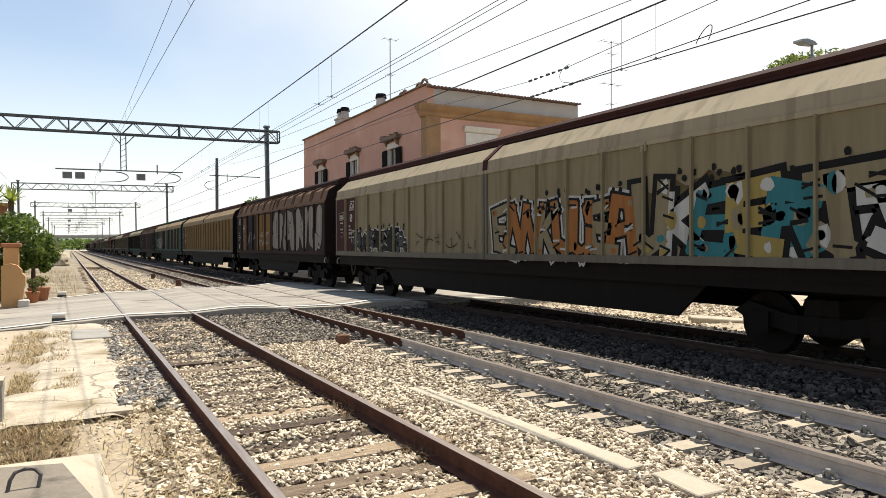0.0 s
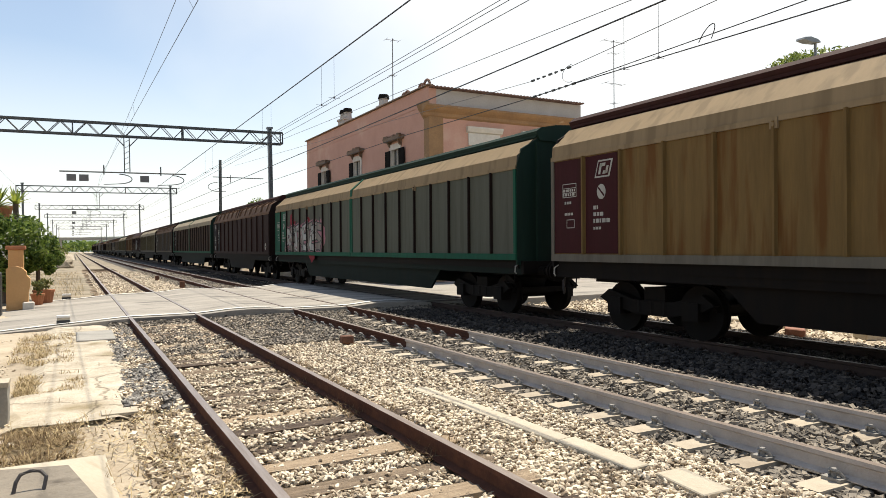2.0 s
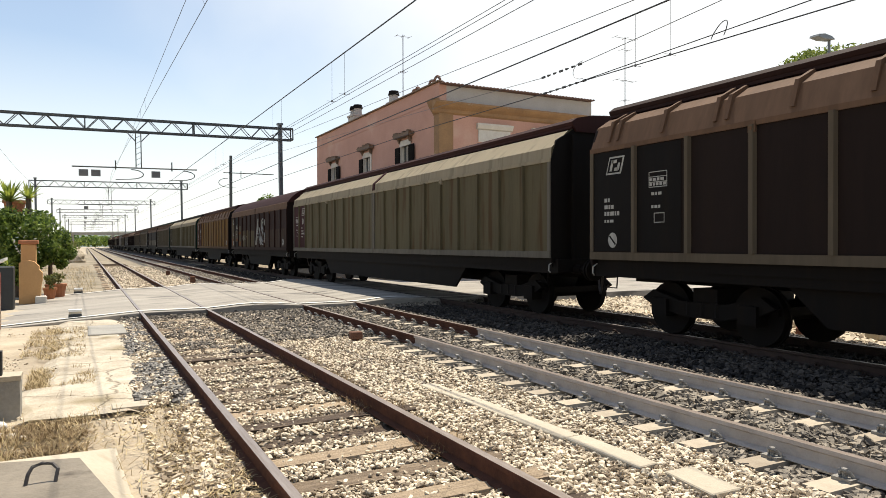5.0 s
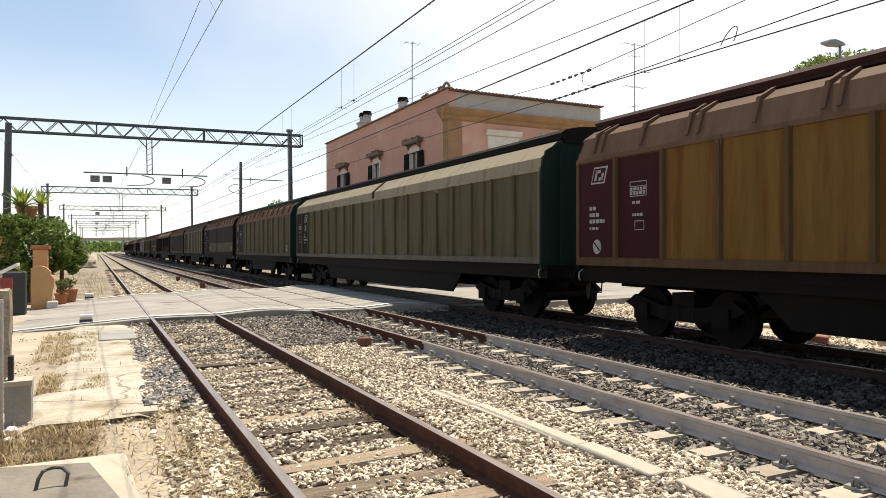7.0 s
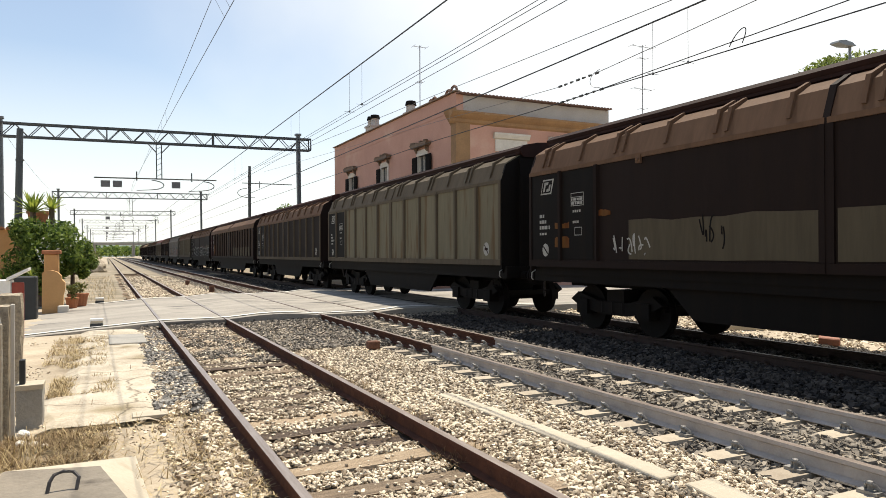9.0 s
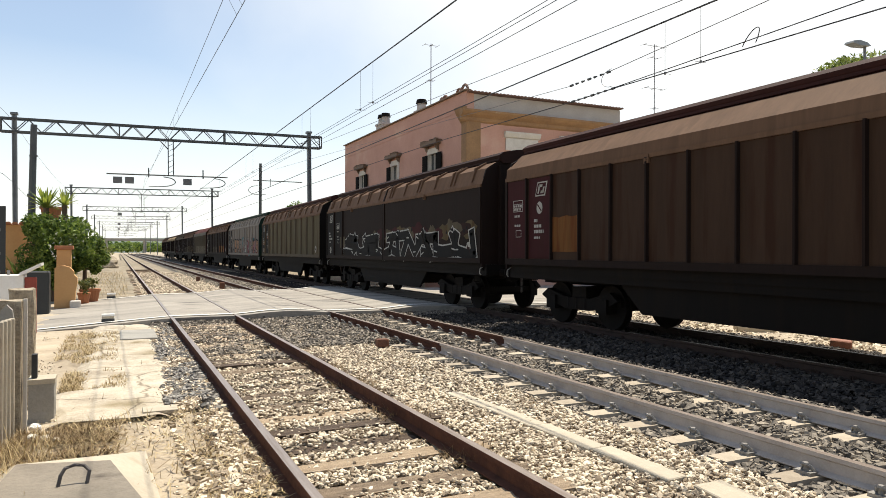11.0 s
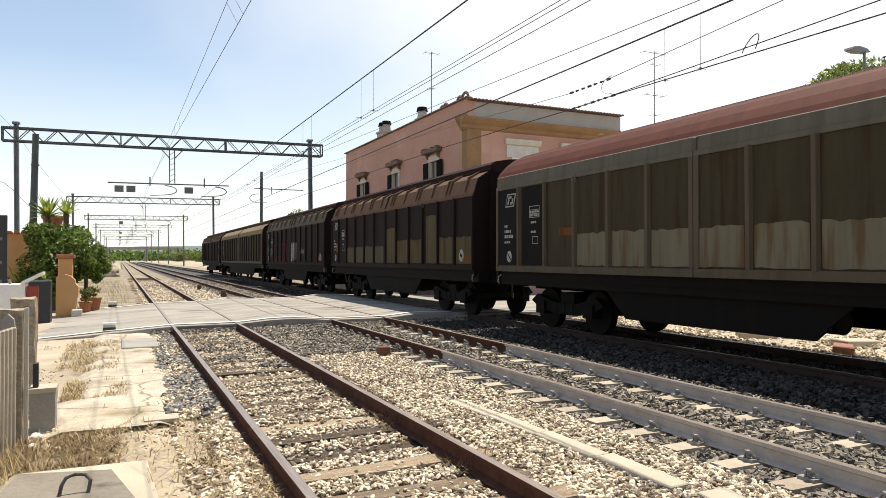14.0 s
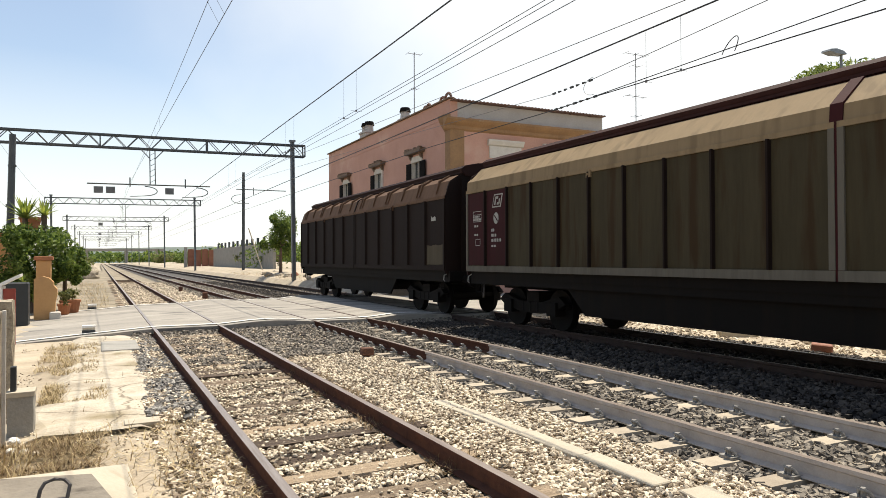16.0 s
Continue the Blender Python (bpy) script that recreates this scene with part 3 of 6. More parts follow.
def bogie_meshes():
    w = bmesh.new()
    for s in (-1, 1):
        rod(w, (s * 0.69, 0, 0.46), (s * 0.81, 0, 0.46), 0.46, n=24)
        rod(w, (s * 0.66, 0, 0.46), (s * 0.70, 0, 0.46), 0.485, n=24)
    rod(w, (-0.8, 0, 0.46), (0.8, 0, 0.46), 0.09, n=10)
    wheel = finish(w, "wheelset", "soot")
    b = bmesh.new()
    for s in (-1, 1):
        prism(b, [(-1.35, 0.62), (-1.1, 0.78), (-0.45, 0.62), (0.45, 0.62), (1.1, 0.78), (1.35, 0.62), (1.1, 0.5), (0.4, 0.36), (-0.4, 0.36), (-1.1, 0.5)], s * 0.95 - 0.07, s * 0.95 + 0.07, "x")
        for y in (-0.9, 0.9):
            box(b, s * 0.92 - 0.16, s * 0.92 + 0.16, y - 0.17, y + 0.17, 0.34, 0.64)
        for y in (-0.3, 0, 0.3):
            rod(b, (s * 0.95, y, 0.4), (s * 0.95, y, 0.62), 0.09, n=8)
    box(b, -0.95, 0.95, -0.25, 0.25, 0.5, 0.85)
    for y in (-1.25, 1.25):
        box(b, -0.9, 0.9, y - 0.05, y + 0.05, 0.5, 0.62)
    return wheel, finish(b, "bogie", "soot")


WHEEL, BOGIE = bogie_meshes()


def buffer_mesh():
    b = bmesh.new()
    rod(b, (0, 0, 0), (0, -0.3, 0), 0.1, n=12)
    rod(b, (0, -0.3, 0), (0, -0.55, 0), 0.075, n=12)
    rod(b, (0, -0.55, 0), (0, -0.6, 0), 0.22, n=18)
    return finish(b, "buffer", "soot")


BUFFER = buffer_mesh()
_cache = {}


def cached(key, make):
    if key not in _cache:
        _cache[key] = make()
    return _cache[key]


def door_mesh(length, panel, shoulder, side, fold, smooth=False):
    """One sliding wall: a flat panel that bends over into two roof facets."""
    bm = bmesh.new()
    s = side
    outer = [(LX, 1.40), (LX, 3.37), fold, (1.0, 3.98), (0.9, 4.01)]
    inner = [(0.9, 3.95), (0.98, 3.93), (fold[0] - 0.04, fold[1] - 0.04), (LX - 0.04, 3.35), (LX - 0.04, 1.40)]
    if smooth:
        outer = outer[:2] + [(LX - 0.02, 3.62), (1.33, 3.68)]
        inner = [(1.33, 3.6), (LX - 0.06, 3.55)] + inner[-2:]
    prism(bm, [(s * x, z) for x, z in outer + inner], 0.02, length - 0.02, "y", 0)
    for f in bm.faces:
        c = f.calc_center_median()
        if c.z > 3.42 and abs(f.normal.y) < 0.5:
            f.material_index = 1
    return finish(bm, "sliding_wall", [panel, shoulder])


def rail_strip(length, side, z0, z1, depth, material, name):
    bm = bmesh.new()
    x = sorted((side * (LX - 0.004), side * (LX + depth)))
    box(bm, x[0], x[1], 0.02, length - 0.02, z0, z1)
    return finish(bm, name, material)


def edge_strip(side, material):
    bm = bmesh.new()
    x = sorted((side * (LX - 0.004), side * (LX + 0.03)))
    box(bm, x[0], x[1], 0, 0.09, 1.445, 3.3)
    return finish(bm, "edge_post", material)


def rib_mesh(side, wide, material, depth=0.065):
    bm = bmesh.new()
    s = side
    prism(bm, [(s * LX - s * 0.01, -wide), (s * (LX + depth), -wide * 0.6), (s * (LX + depth), wide * 0.6), (s * LX - s * 0.01, wide)], 1.44, 3.31, "z")
    return finish(bm, "rib", material)


def roof_rib_mesh(side, material):
    bm = bmesh.new()
    s = side
    prism(bm, [(s * (LX + 0.0), 3.47), (s * 1.325, 3.86), (s * 1.0, 4.03), (s * 0.97, 3.98), (s * 1.28, 3.78), (s * 1.41, 3.47)], -0.035, 0.035, "y")
    return finish(bm, "roof_rib", material)


def marks_mesh(seed, dark, long):
    """Stencilled marks by the wagon's rear end: plain bars, a framed table, a disc and a slanted emblem."""
    rnd = random.Random(seed)
    bm = bmesh.new()
    x = -LX - 0.012

    def quad(y0, y1, z0, z1, mi, slant=0.0, d=0.004):
        v = [bm.verts.new((x - d, y, z)) for y, z in ((y0, z0), (y1, z0), (y1 - slant, z1), (y0 - slant, z1))]
        bm.faces.new(v).material_index = mi

    def words(y0, y1, z, h, d=0.004):
        y = y1
        while y > y0 + 0.05:
            w = rnd.uniform(0.03, 0.1)
            quad(max(y0, y - w), y, z, z + h, 0, 0, d)
            y -= w + 0.022

    def frame_box(y0, y1, z0, z1, bars=0):
        for p, q, r, t in ((y0, y1, z0, z0 + 0.014), (y0, y1, z1 - 0.014, z1), (y0, y0 + 0.014, z0, z1), (y1 - 0.014, y1, z0, z1)):
            quad(p, q, r, t, 0)
        for k in range(bars):
            z = z0 + (z1 - z0) * (k + 1) / (bars + 1)
            quad(y0, y1, z - 0.006, z + 0.006, 0, 0, 0.005)

    bay = 0.98 if long else 1.14
    quad(bay + 0.05, bay * 2 - 0.08, 1.46, 3.28, 1, 0, 0.0)
    quad(0.06, bay - 0.05, 1.46, 3.28, 1, 0, 0.0)
    ya, yb = (0.25, bay + 0.22) if long else (bay + 0.3, 0.35)
    # slanted emblem
    quad(ya + 0.02, ya + 0.42, 2.86, 3.18, 0, 0.1)
    quad(ya + 0.05, ya + 0.385, 2.89, 3.15, 1, 0.08, 0.006)
    quad(ya + 0.26, ya + 0.32, 2.92, 3.12, 0, 0.06, 0.008)
    quad(ya + 0.13, ya + 0.26, 3.06, 3.12, 0, 0.02, 0.008)
    quad(ya + 0.1, ya + 0.2, 2.92, 2.98, 0, 0.02, 0.008)
    quad(ya + 0.07, ya + 0.13, 2.93, 3.06, 0, 0.04, 0.008)
    # disc and number rows
    zc = 2.6 if long else 1.66
    bm.faces.new([bm.verts.new((x - 0.004, ya + 0.24 + 0.12 * math.cos(a * 0.3927), zc + 0.14 * math.sin(a * 0.3927))) for a in range(16)]).material_index = 0
    ribbon(bm, [(x, ya + 0.16, zc - 0.08), (x, ya + 0.32, zc + 0.08)], 0.035, (-1, 0, 0), 1, 0.007)
    z = 2.28 if long else 2.36
    for k, (w, h) in enumerate(((0.2, 0.07), (0.3, 0.07), (0.46, 0.075), (0.26, 0.05))):
        words(ya + 0.46 - w, ya + 0.46, z - 0.125 * k, h)
    # table and notes in the other bay
    frame_box(yb, yb + 0.42, 2.55, 2.82, 2)
    words(yb + 0.02, yb + 0.4, 2.66, 0.05, 0.006)
    words(yb + 0.02, yb + 0.4, 2.58, 0.05, 0.006)
    for z in (2.42, 2.2):
        words(yb + 0.1, yb + 0.36, z, 0.05)
    frame_box(yb + 0.06, yb + 0.3, 1.95, 2.12)
    return finish(bm, "lettering", ["mark_white", "maroon" if dark == 1 else ("green" if dark == 2 else "soot")])


def cloud_mesh(y0, y1, z0, z1, mats, seed, n):
    """Sprayed clouds of colour behind the letters."""
    rnd = random.Random(seed)
    bm = bmesh.new()
    for i in range(n):
        blob(bm, y0 + (y1 - y0) * (i + rnd.random()) / n, rnd.uniform(z0 + 0.2, z1 - 0.2), (y1 - y0) / n * rnd.uniform(0.6, 1.1), (z1 - z0) * rnd.uniform(0.3, 0.5), rnd.randrange(len(mats)), 0.0002 * i - 0.006, rnd, 20, 0.2)
    return finish(bm, "spray_cloud", mats)


def blob(bm, y, z, ry, rz, mi, lift, rnd, n=14, wob=0.25):
    x = -LX - 0.012 - lift
    c = [bm.verts.new((x, y + ry * math.cos(6.2832 * a / n) * (1 + rnd.uniform(-wob, wob)), z + rz * math.sin(6.2832 * a / n) * (1 + rnd.uniform(-wob, wob)))) for a in range(n)]
    bm.faces.new(c).material_index = mi


def stroke(bm, y, z, w, h, rnd, width, mi, lift, k=6):
    x = -LX - 0.012
    pts = [Vector((x, y + rnd.uniform(0, w), z + rnd.uniform(0, h))) for _ in range(3)]
    out = []
    for i in range(k + 1):
        t = i / k
        out.append(pts[0] * (1 - t) ** 2 + pts[1] * 2 * t * (1 - t) + pts[2] * t * t)
    ribbon(bm, out, width, (-1, 0, 0), mi, lift)


GLYPHS = [  # stroke skeletons of wild letters, in a unit box
    [[(0.05, 0), (0.3, 1), (0.75, 0.9), (0.95, 0)], [(0.2, 0.4), (0.85, 0.45)]],
    [[(0.1, 0), (0.15, 1), (0.8, 0.85), (0.7, 0.5), (0.2, 0.45)], [(0.5, 0.5), (1.0, 0.0)]],
    [[(0.95, 0.9), (0.3, 1.0), (0.1, 0.65), (0.85, 0.4), (0.7, 0.05), (0.0, 0.1)]],
    [[(0.1, 0), (0.2, 1)], [(0.95, 1.0), (0.25, 0.5), (0.9, 0.0)]],
    [[(0.0, 0.0), (0.15, 1.0), (0.8, 0.05), (0.95, 1.0)]],
    [[(0.9, 1.0), (0.15, 0.9), (0.1, 0.1), (0.95, 0.0)], [(0.15, 0.5), (0.8, 0.5)]],
    [[(0.0, 0.9), (1.0, 1.0)], [(0.5, 0.95), (0.55, 0.0), (0.2, 0.15)]],
    [[(0.1, 1.0), (0.15, 0.15), (0.5, 0.0), (0.85, 0.15), (0.9, 1.0)]]]


def letters_mesh(y0, y1, z0, z1, fills, line, halo, seed, count):
    """Sprayed wild letters: broad jointed strokes with a dark outline, a pale edge and small drops."""
    rnd = random.Random(seed)
    bm = bmesh.new()
    step, x = (y1 - y0) / count, -LX - 0.012
    h = z1 - z0
    for i in range(count):
        wide = min(0.4 * step, 0.27 * h) * rnd.uniform(0.85, 1.2)
        lean_z = rnd.uniform(-0.35, 0.35)
        tip = rnd.uniform(-0.1, 0.1) * h
        shapes = []
        for sk in rnd.choice(GLYPHS):
            pts = [Vector((x, y0 + i * step + step * (1 - (-0.12 + 1.24 * p) + lean_z * (q - 0.5) + rnd.uniform(-0.14, 0.14)), z0 + wide * 0.7 + (h - 1.4 * wide) * q + tip * q + rnd.uniform(-0.04, 0.04) * h)) for p, q in sk]
            for p in pts:
                p.z = min(max(p.z, z0 + 0.5 * wide), z1 + 0.08)
            shapes.append(pts)
        fill = 2 + i % len(fills)
        for extra, mi, lift in ((0.21, 1, 0.0), (0.11, 0, 0.002), (0.0, fill, 0.004)):
            for pts in shapes:
                full = wide + extra * min(1.0, h)
                for k, (p, q) in enumerate(zip(pts, pts[1:])):
                    d = (q - p).normalized() * full * 0.45
                    ribbon(bm, [p - d, q + d], full, (-1, 0, 0), mi, lift + 0.0004 * k)
        for pts in shapes:
            for p in pts:
                for _ in range(rnd.randrange(3)):
                    blob(bm, p.y + rnd.uniform(-0.3, 0.3) * wide, p.z, wide * rnd.uniform(0.2, 0.45), wide * rnd.uniform(0.25, 0.6), 2 + rnd.randrange(len(fills)), 0.0065, rnd, 9)
        for j in range(5):
            p = rnd.choice(rnd.choice(shapes))
            ribbon(bm, [p + Vector((0, -wide * 0.4, rnd.uniform(-0.2, 0.2) * wide)), p + Vector((0, wide * 0.5, rnd.uniform(-0.6, 0.6) * wide))], 0.04, (-1, 0, 0), int(j > 2), 0.0075 + 0.0003 * j)
        for j in range(3):
            blob(bm, y0 + (i + rnd.random()) * step, z1 + rnd.uniform(-0.05, 0.16) * h, 0.05, 0.06, 0, 0.001, rnd, 8)
    return finish(bm, "graffiti", [line, halo or line, *fills])


def tag_mesh(y0, z0, w, h, colour, seed, n=5, width=0.03):
    rnd = random.Random(seed)
    bm = bmesh.new()
    for i in range(n):
        stroke(bm, y0 + w * i / n, z0, w / n * 1.2, h, rnd, width, 0, 0.003 + 0.001 * i, 8)
        stroke(bm, y0 + w * i / n, z0, w / n * 1.2, h, rnd, width, 0, 0.0035 + 0.001 * i, 8)
    return finish(bm, "graffiti_tag", colour)


def bubble_mesh(y0, y1, z0, z1, fill, line, seed, n):
    """Large pale throw-up letters of broad rounded strokes."""
    rnd = random.Random(seed)
    bm = bmesh.new()
    step, h, x = (y1 - y0) / n, z1 - z0, -LX - 0.012
    for i in range(n):
        full = min(0.36 * step, 0.42 * h)
        for sk in GLYPHS[(7, 4, 0, 2, 6, 5)[i % 6]]:
            pts = [(y0 + i * step + step * (1 - (0.16 + 0.7 * p)), z0 + full * 0.52 + (h - full * 1.05) * q) for p, q in sk]
            for k, (p, q) in enumerate(zip(pts, pts[1:])):
                ribbon(bm, [(x, *p), (x, *q)], full, (-1, 0, 0), 0, 0.002 + 0.0004 * k)
            for k, p in enumerate(pts):
                blob(bm, p[0], p[1], full * 0.52, full * 0.52, 0, 0.004 + 0.0003 * k, rnd, 16, 0.07)
        for k in range(2):
            stroke(bm, y0 + (i + 0.2) * step, z0 + 0.2 * h, 0.5 * step, 0.6 * h, rnd, 0.04, 1, 0.008)
    return finish(bm, "graffiti", [fill, line])


def patch_mesh(rects):
    """Repainted rectangles, each a thin coat with uneven edges."""
    out = []
    for k, (y0, y1, z0, z1, m) in enumerate(rects):
        rnd = random.Random(k)
        bm = bmesh.new()
        n = 7
        low = [(y0 + (y1 - y0) * i / n, z0 + rnd.uniform(0, 0.02)) for i in range(n + 1)]
        high = [(y0 + (y1 - y0) * i / n, z1 - rnd.uniform(0, 0.06)) for i in range(n, -1, -1)]
        bm.faces.new([bm.verts.new((-LX - 0.0125 - 0.0001 * k, y, z)) for y, z in low + high])
        out.append(finish(bm, "paint_patch", m))
    return out


def bays(length, rows):
    """Repainted bays of a ribbed wagon: (bay counted from the leading end, lower and upper height, paint)."""
    half = (length - 1.24) / 2
    bw = half / 6
    return patch_mesh([(0.62 + (k // 6) * half + (k % 6) * bw + 0.09, 0.62 + (k // 6) * half + (k % 6 + f) * bw - 0.09, z0, z1, m) for k, z0, z1, m, f in [(*r, 1) if len(r) == 4 else r for r in rows]])


def disc_mesh():
    """A round white mark crossed by a dark stroke."""
    b = bmesh.new()
    x = -LX - 0.014
    b.faces.new([b.verts.new((x, 0.15 * math.cos(a * 0.3927), 0.17 * math.sin(a * 0.3927))) for a in range(16)])
    ribbon(b, [(x, -0.09, -0.11), (x, 0.09, 0.11)], 0.035, (-1, 0, 0), 1, 0.004)
    ribbon(b, [(x, -0.08, 0.0), (x, 0.08, 0.0)], 0.06, (-1, 0, 0), 1, 0.003)
    return finish(b, "handling_mark", ["mark_white", "dark_red_brown"])


def wagon(length, long, panel, frame_col, shoulder, roof, ends, label, marks=None, extras=(), smooth=False, ribs=True):
    """A sliding-wall goods wagon; y runs from its leading end to its trailing end."""
    w = thing("goods_wagon", label, "goods wagon", "wagons of the goods train")
    y0, y1 = 0.62, length - 0.62
    # underframe colours include the darkness beneath the body
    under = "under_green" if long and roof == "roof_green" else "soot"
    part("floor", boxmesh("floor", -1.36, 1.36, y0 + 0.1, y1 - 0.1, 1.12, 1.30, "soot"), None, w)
    for e, s in ((y0, -1), (y1 - 0.06, 1)):
        b = bmesh.new()
        prism(b, [(-LX, 1.2), (-LX, 3.36), (-1.31, 3.76), (-0.96, 3.96), (-0.6, 4.2), (0.6, 4.2), (0.96, 3.96), (1.31, 3.76), (LX, 3.36), (LX, 1.2)], e, e + 0.06)
        part("end_wall", b, ends, w)
        yy = e if s < 0 else e + 0.06
        stake = cached(("stake", ends), lambda: boxmesh("end_post", -0.05, 0.05, -0.035, 0.035, 1.28, 3.9, ends))
        for x in (-0.9, 0, 0.9):
            part("end_post", stake, None, w, m=pose(x, yy + s * 0.035, 0))
        part("headstock", boxmesh("headstock", -1.35, 1.35, min(yy, yy + s * 0.09), max(yy, yy + s * 0.09), 1.0, 1.275, "soot"), None, w)
    r = bmesh.new()
    if smooth:
        arc = [(-1.41, 3.62), (-1.33, 3.74), (-1.16, 3.92), (-0.92, 4.1), (-0.6, 4.25), (-0.3, 4.33)]
        prism(r, arc + [(-q, z) for q, z in arc[::-1]], y0 - 0.05, y1 + 0.05)
    else:
        prism(r, [(-0.84, 3.96), (-0.93, 4.1), (-0.95, 4.16), (-0.82, 4.25), (-0.42, 4.33), (0, 4.36), (0.42, 4.33), (0.82, 4.25), (0.95, 4.16), (0.93, 4.1), (0.84, 3.96)], y0 - 0.05, y1 + 0.05)
        for s in (-1, 1):
            box(r, s * 0.9 - 0.03, s * 0.9 + 0.03, y0, y1, 4.03, 4.08)
    part("roof", r, roof, w)
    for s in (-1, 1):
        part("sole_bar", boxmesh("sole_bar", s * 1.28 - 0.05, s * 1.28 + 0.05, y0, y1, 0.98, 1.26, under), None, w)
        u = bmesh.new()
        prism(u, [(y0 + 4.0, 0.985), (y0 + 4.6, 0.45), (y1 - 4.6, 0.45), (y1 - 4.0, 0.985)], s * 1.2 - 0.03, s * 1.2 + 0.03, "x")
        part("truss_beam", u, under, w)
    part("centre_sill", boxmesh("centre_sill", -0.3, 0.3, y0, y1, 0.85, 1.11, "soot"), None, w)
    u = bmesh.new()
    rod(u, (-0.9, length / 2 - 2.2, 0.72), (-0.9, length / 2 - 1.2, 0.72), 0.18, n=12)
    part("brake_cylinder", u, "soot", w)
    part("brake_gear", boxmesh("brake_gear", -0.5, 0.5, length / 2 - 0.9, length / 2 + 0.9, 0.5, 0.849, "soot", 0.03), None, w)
    for yb in (y0 + 2.3, y1 - 2.3):
        bg = part("bogie", BOGIE, None, w, m=pose(0, yb, 0))
        for d in (-0.9, 0.9):
            part("wheelset", WHEEL, None, bg, m=pose(0, d, 0))
    for x in (-0.87, 0.87):
        part("buffer", BUFFER, None, w, m=pose(x, y0, 1.06))
        part("buffer", BUFFER, None, w, m=pose(x, y1, 1.06, 0, 0, 180))
    c = bmesh.new()
    rod(c, (0, y0, 1.02), (0, y0 - 0.55, 0.95), 0.05, n=8)
    part("coupling", c, "iron", w)
    c = bmesh.new()
    tube(c, [(-0.25 - 0.06 * k, y0 - 0.05 - 0.09 * k, 0.95 - 0.4 * math.sin(math.pi * k / 7)) for k in range(8)], 0.025, 6)
    part("brake_hose", c, "iron", w)
    for yy in (y0 + 0.3, y1 - 0.6):
        c = bmesh.new()
        tube(c, [(-1.3, yy, 1.1), (-1.33, yy, 0.78), (-1.33, yy + 0.32, 0.78), (-1.3, yy + 0.32, 1.1)], 0.015, 6)
        part("step", c, "soot", w)
    for yy in (y0 + 0.08, y1 - 0.08):
        c = bmesh.new()
        tube(c, [(-LX + 0.1, yy, 1.22), (-LX + 0.0, yy, 1.16), (-LX - 0.01, yy, 1.04), (-LX + 0.03, yy, 1.0)], 0.014, 6)
        part("rope_hook", c, "mark_white", w)
    half = (y1 - y0) / 2
    for side in (-1, 1):
        for k in range(2):
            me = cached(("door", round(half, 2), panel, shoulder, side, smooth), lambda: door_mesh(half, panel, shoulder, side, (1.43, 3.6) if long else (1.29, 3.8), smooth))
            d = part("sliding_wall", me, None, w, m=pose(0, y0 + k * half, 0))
            part("bottom_rail", rail_strip(half, side, 1.30, 1.44, 0.035, frame_col, "bottom_rail"), None, d)
            part("top_rail", rail_strip(half, side, 3.30, 3.38, 0.03, shoulder, "top_rail"), None, d)
            for ye in (0.02, half - 0.11):
                part("edge_post", cached(("edge", side, frame_col), lambda: edge_strip(side, frame_col)), None, d, m=pose(0, ye, 0))
            if side > 0:
                continue
            n = 10 if long else 6
            rib_paint = frame_col if not long else (panel if panel in ("beige", "olive", "yellow_beige") else "dark_brown")
            rib = cached(("rib", long, rib_paint), lambda: rib_mesh(-1, 0.03 if long else 0.06, rib_paint))
            for i in range(1, n):
                if not ribs and (k == 0 or i < 4):
                    continue
                part("rib", rib, None, d, m=pose(0, half * i / n, 0))
            if not long and not smooth:
                rr = cached(("rr", shoulder), lambda: roof_rib_mesh(-1, shoulder))
                for i in range(n):
                    yy = half * (i + 0.5) / n
                    for o in ((-0.11, 0.11) if i % 2 else (0,)):
                        part("roof_rib", rr, None, d, m=pose(0, yy + o, 0))
            h = bmesh.new()
            box(h, -LX - 0.05, -LX, half * 0.5 - 0.06, half * 0.5 + 0.06, 3.2, 3.36)
            rod(h, (-LX - 0.05, half * 0.5, 3.26), (-LX - 0.075, half * 0.5, 3.26), 0.03, n=8)
            part("door_catch", h, shoulder, d)
    cp = bmesh.new()
    fx, fz = (1.45, 3.62) if long else ((1.31, 3.83) if not smooth else (1.46, 3.6))
    prism(cp, [(-LX - 0.02, 1.3), (-LX - 0.02, 3.37), (-fx, fz), *(((-1.0, 4.01), (-0.97, 3.95)) if not smooth else ((-1.36, 3.66), (-1.34, 3.6))), (-fx + 0.06, fz - 0.06), (-LX + 0.04, 3.35), (-LX + 0.04, 1.3)], y0 + half - (0.09 if long else 0.05), y0 + half + (0.09 if long else 0.05))
    part("centre_post", cp, ("maroon" if roof != "roof_green" else "green") if long else frame_col, w)
    if marks is not None:
        part("lettering", marks_mesh(len(label), marks, long), None, w, m=pose(0, y1 - (2.0 if long else 2.32), 0))
    if not long and marks is not None:
        part("handling_mark", cached("disc", disc_mesh), None, w, "round white handling mark with a dark slash", m=pose(0, y0 + 0.72, 1.7))
    for me in [q for e in extras for q in (e if isinstance(e, list) else [e])]:
        part(me.name.split(".")[0], me, None, w)
    return w


SPEED = 25.4
TRAIN = []


def add(front, back, *a, **k):
    w = wagon(back - front, *a, **k)
    TRAIN.append((w, front))


def graffiti(*a):
    return letters_mesh(*a)


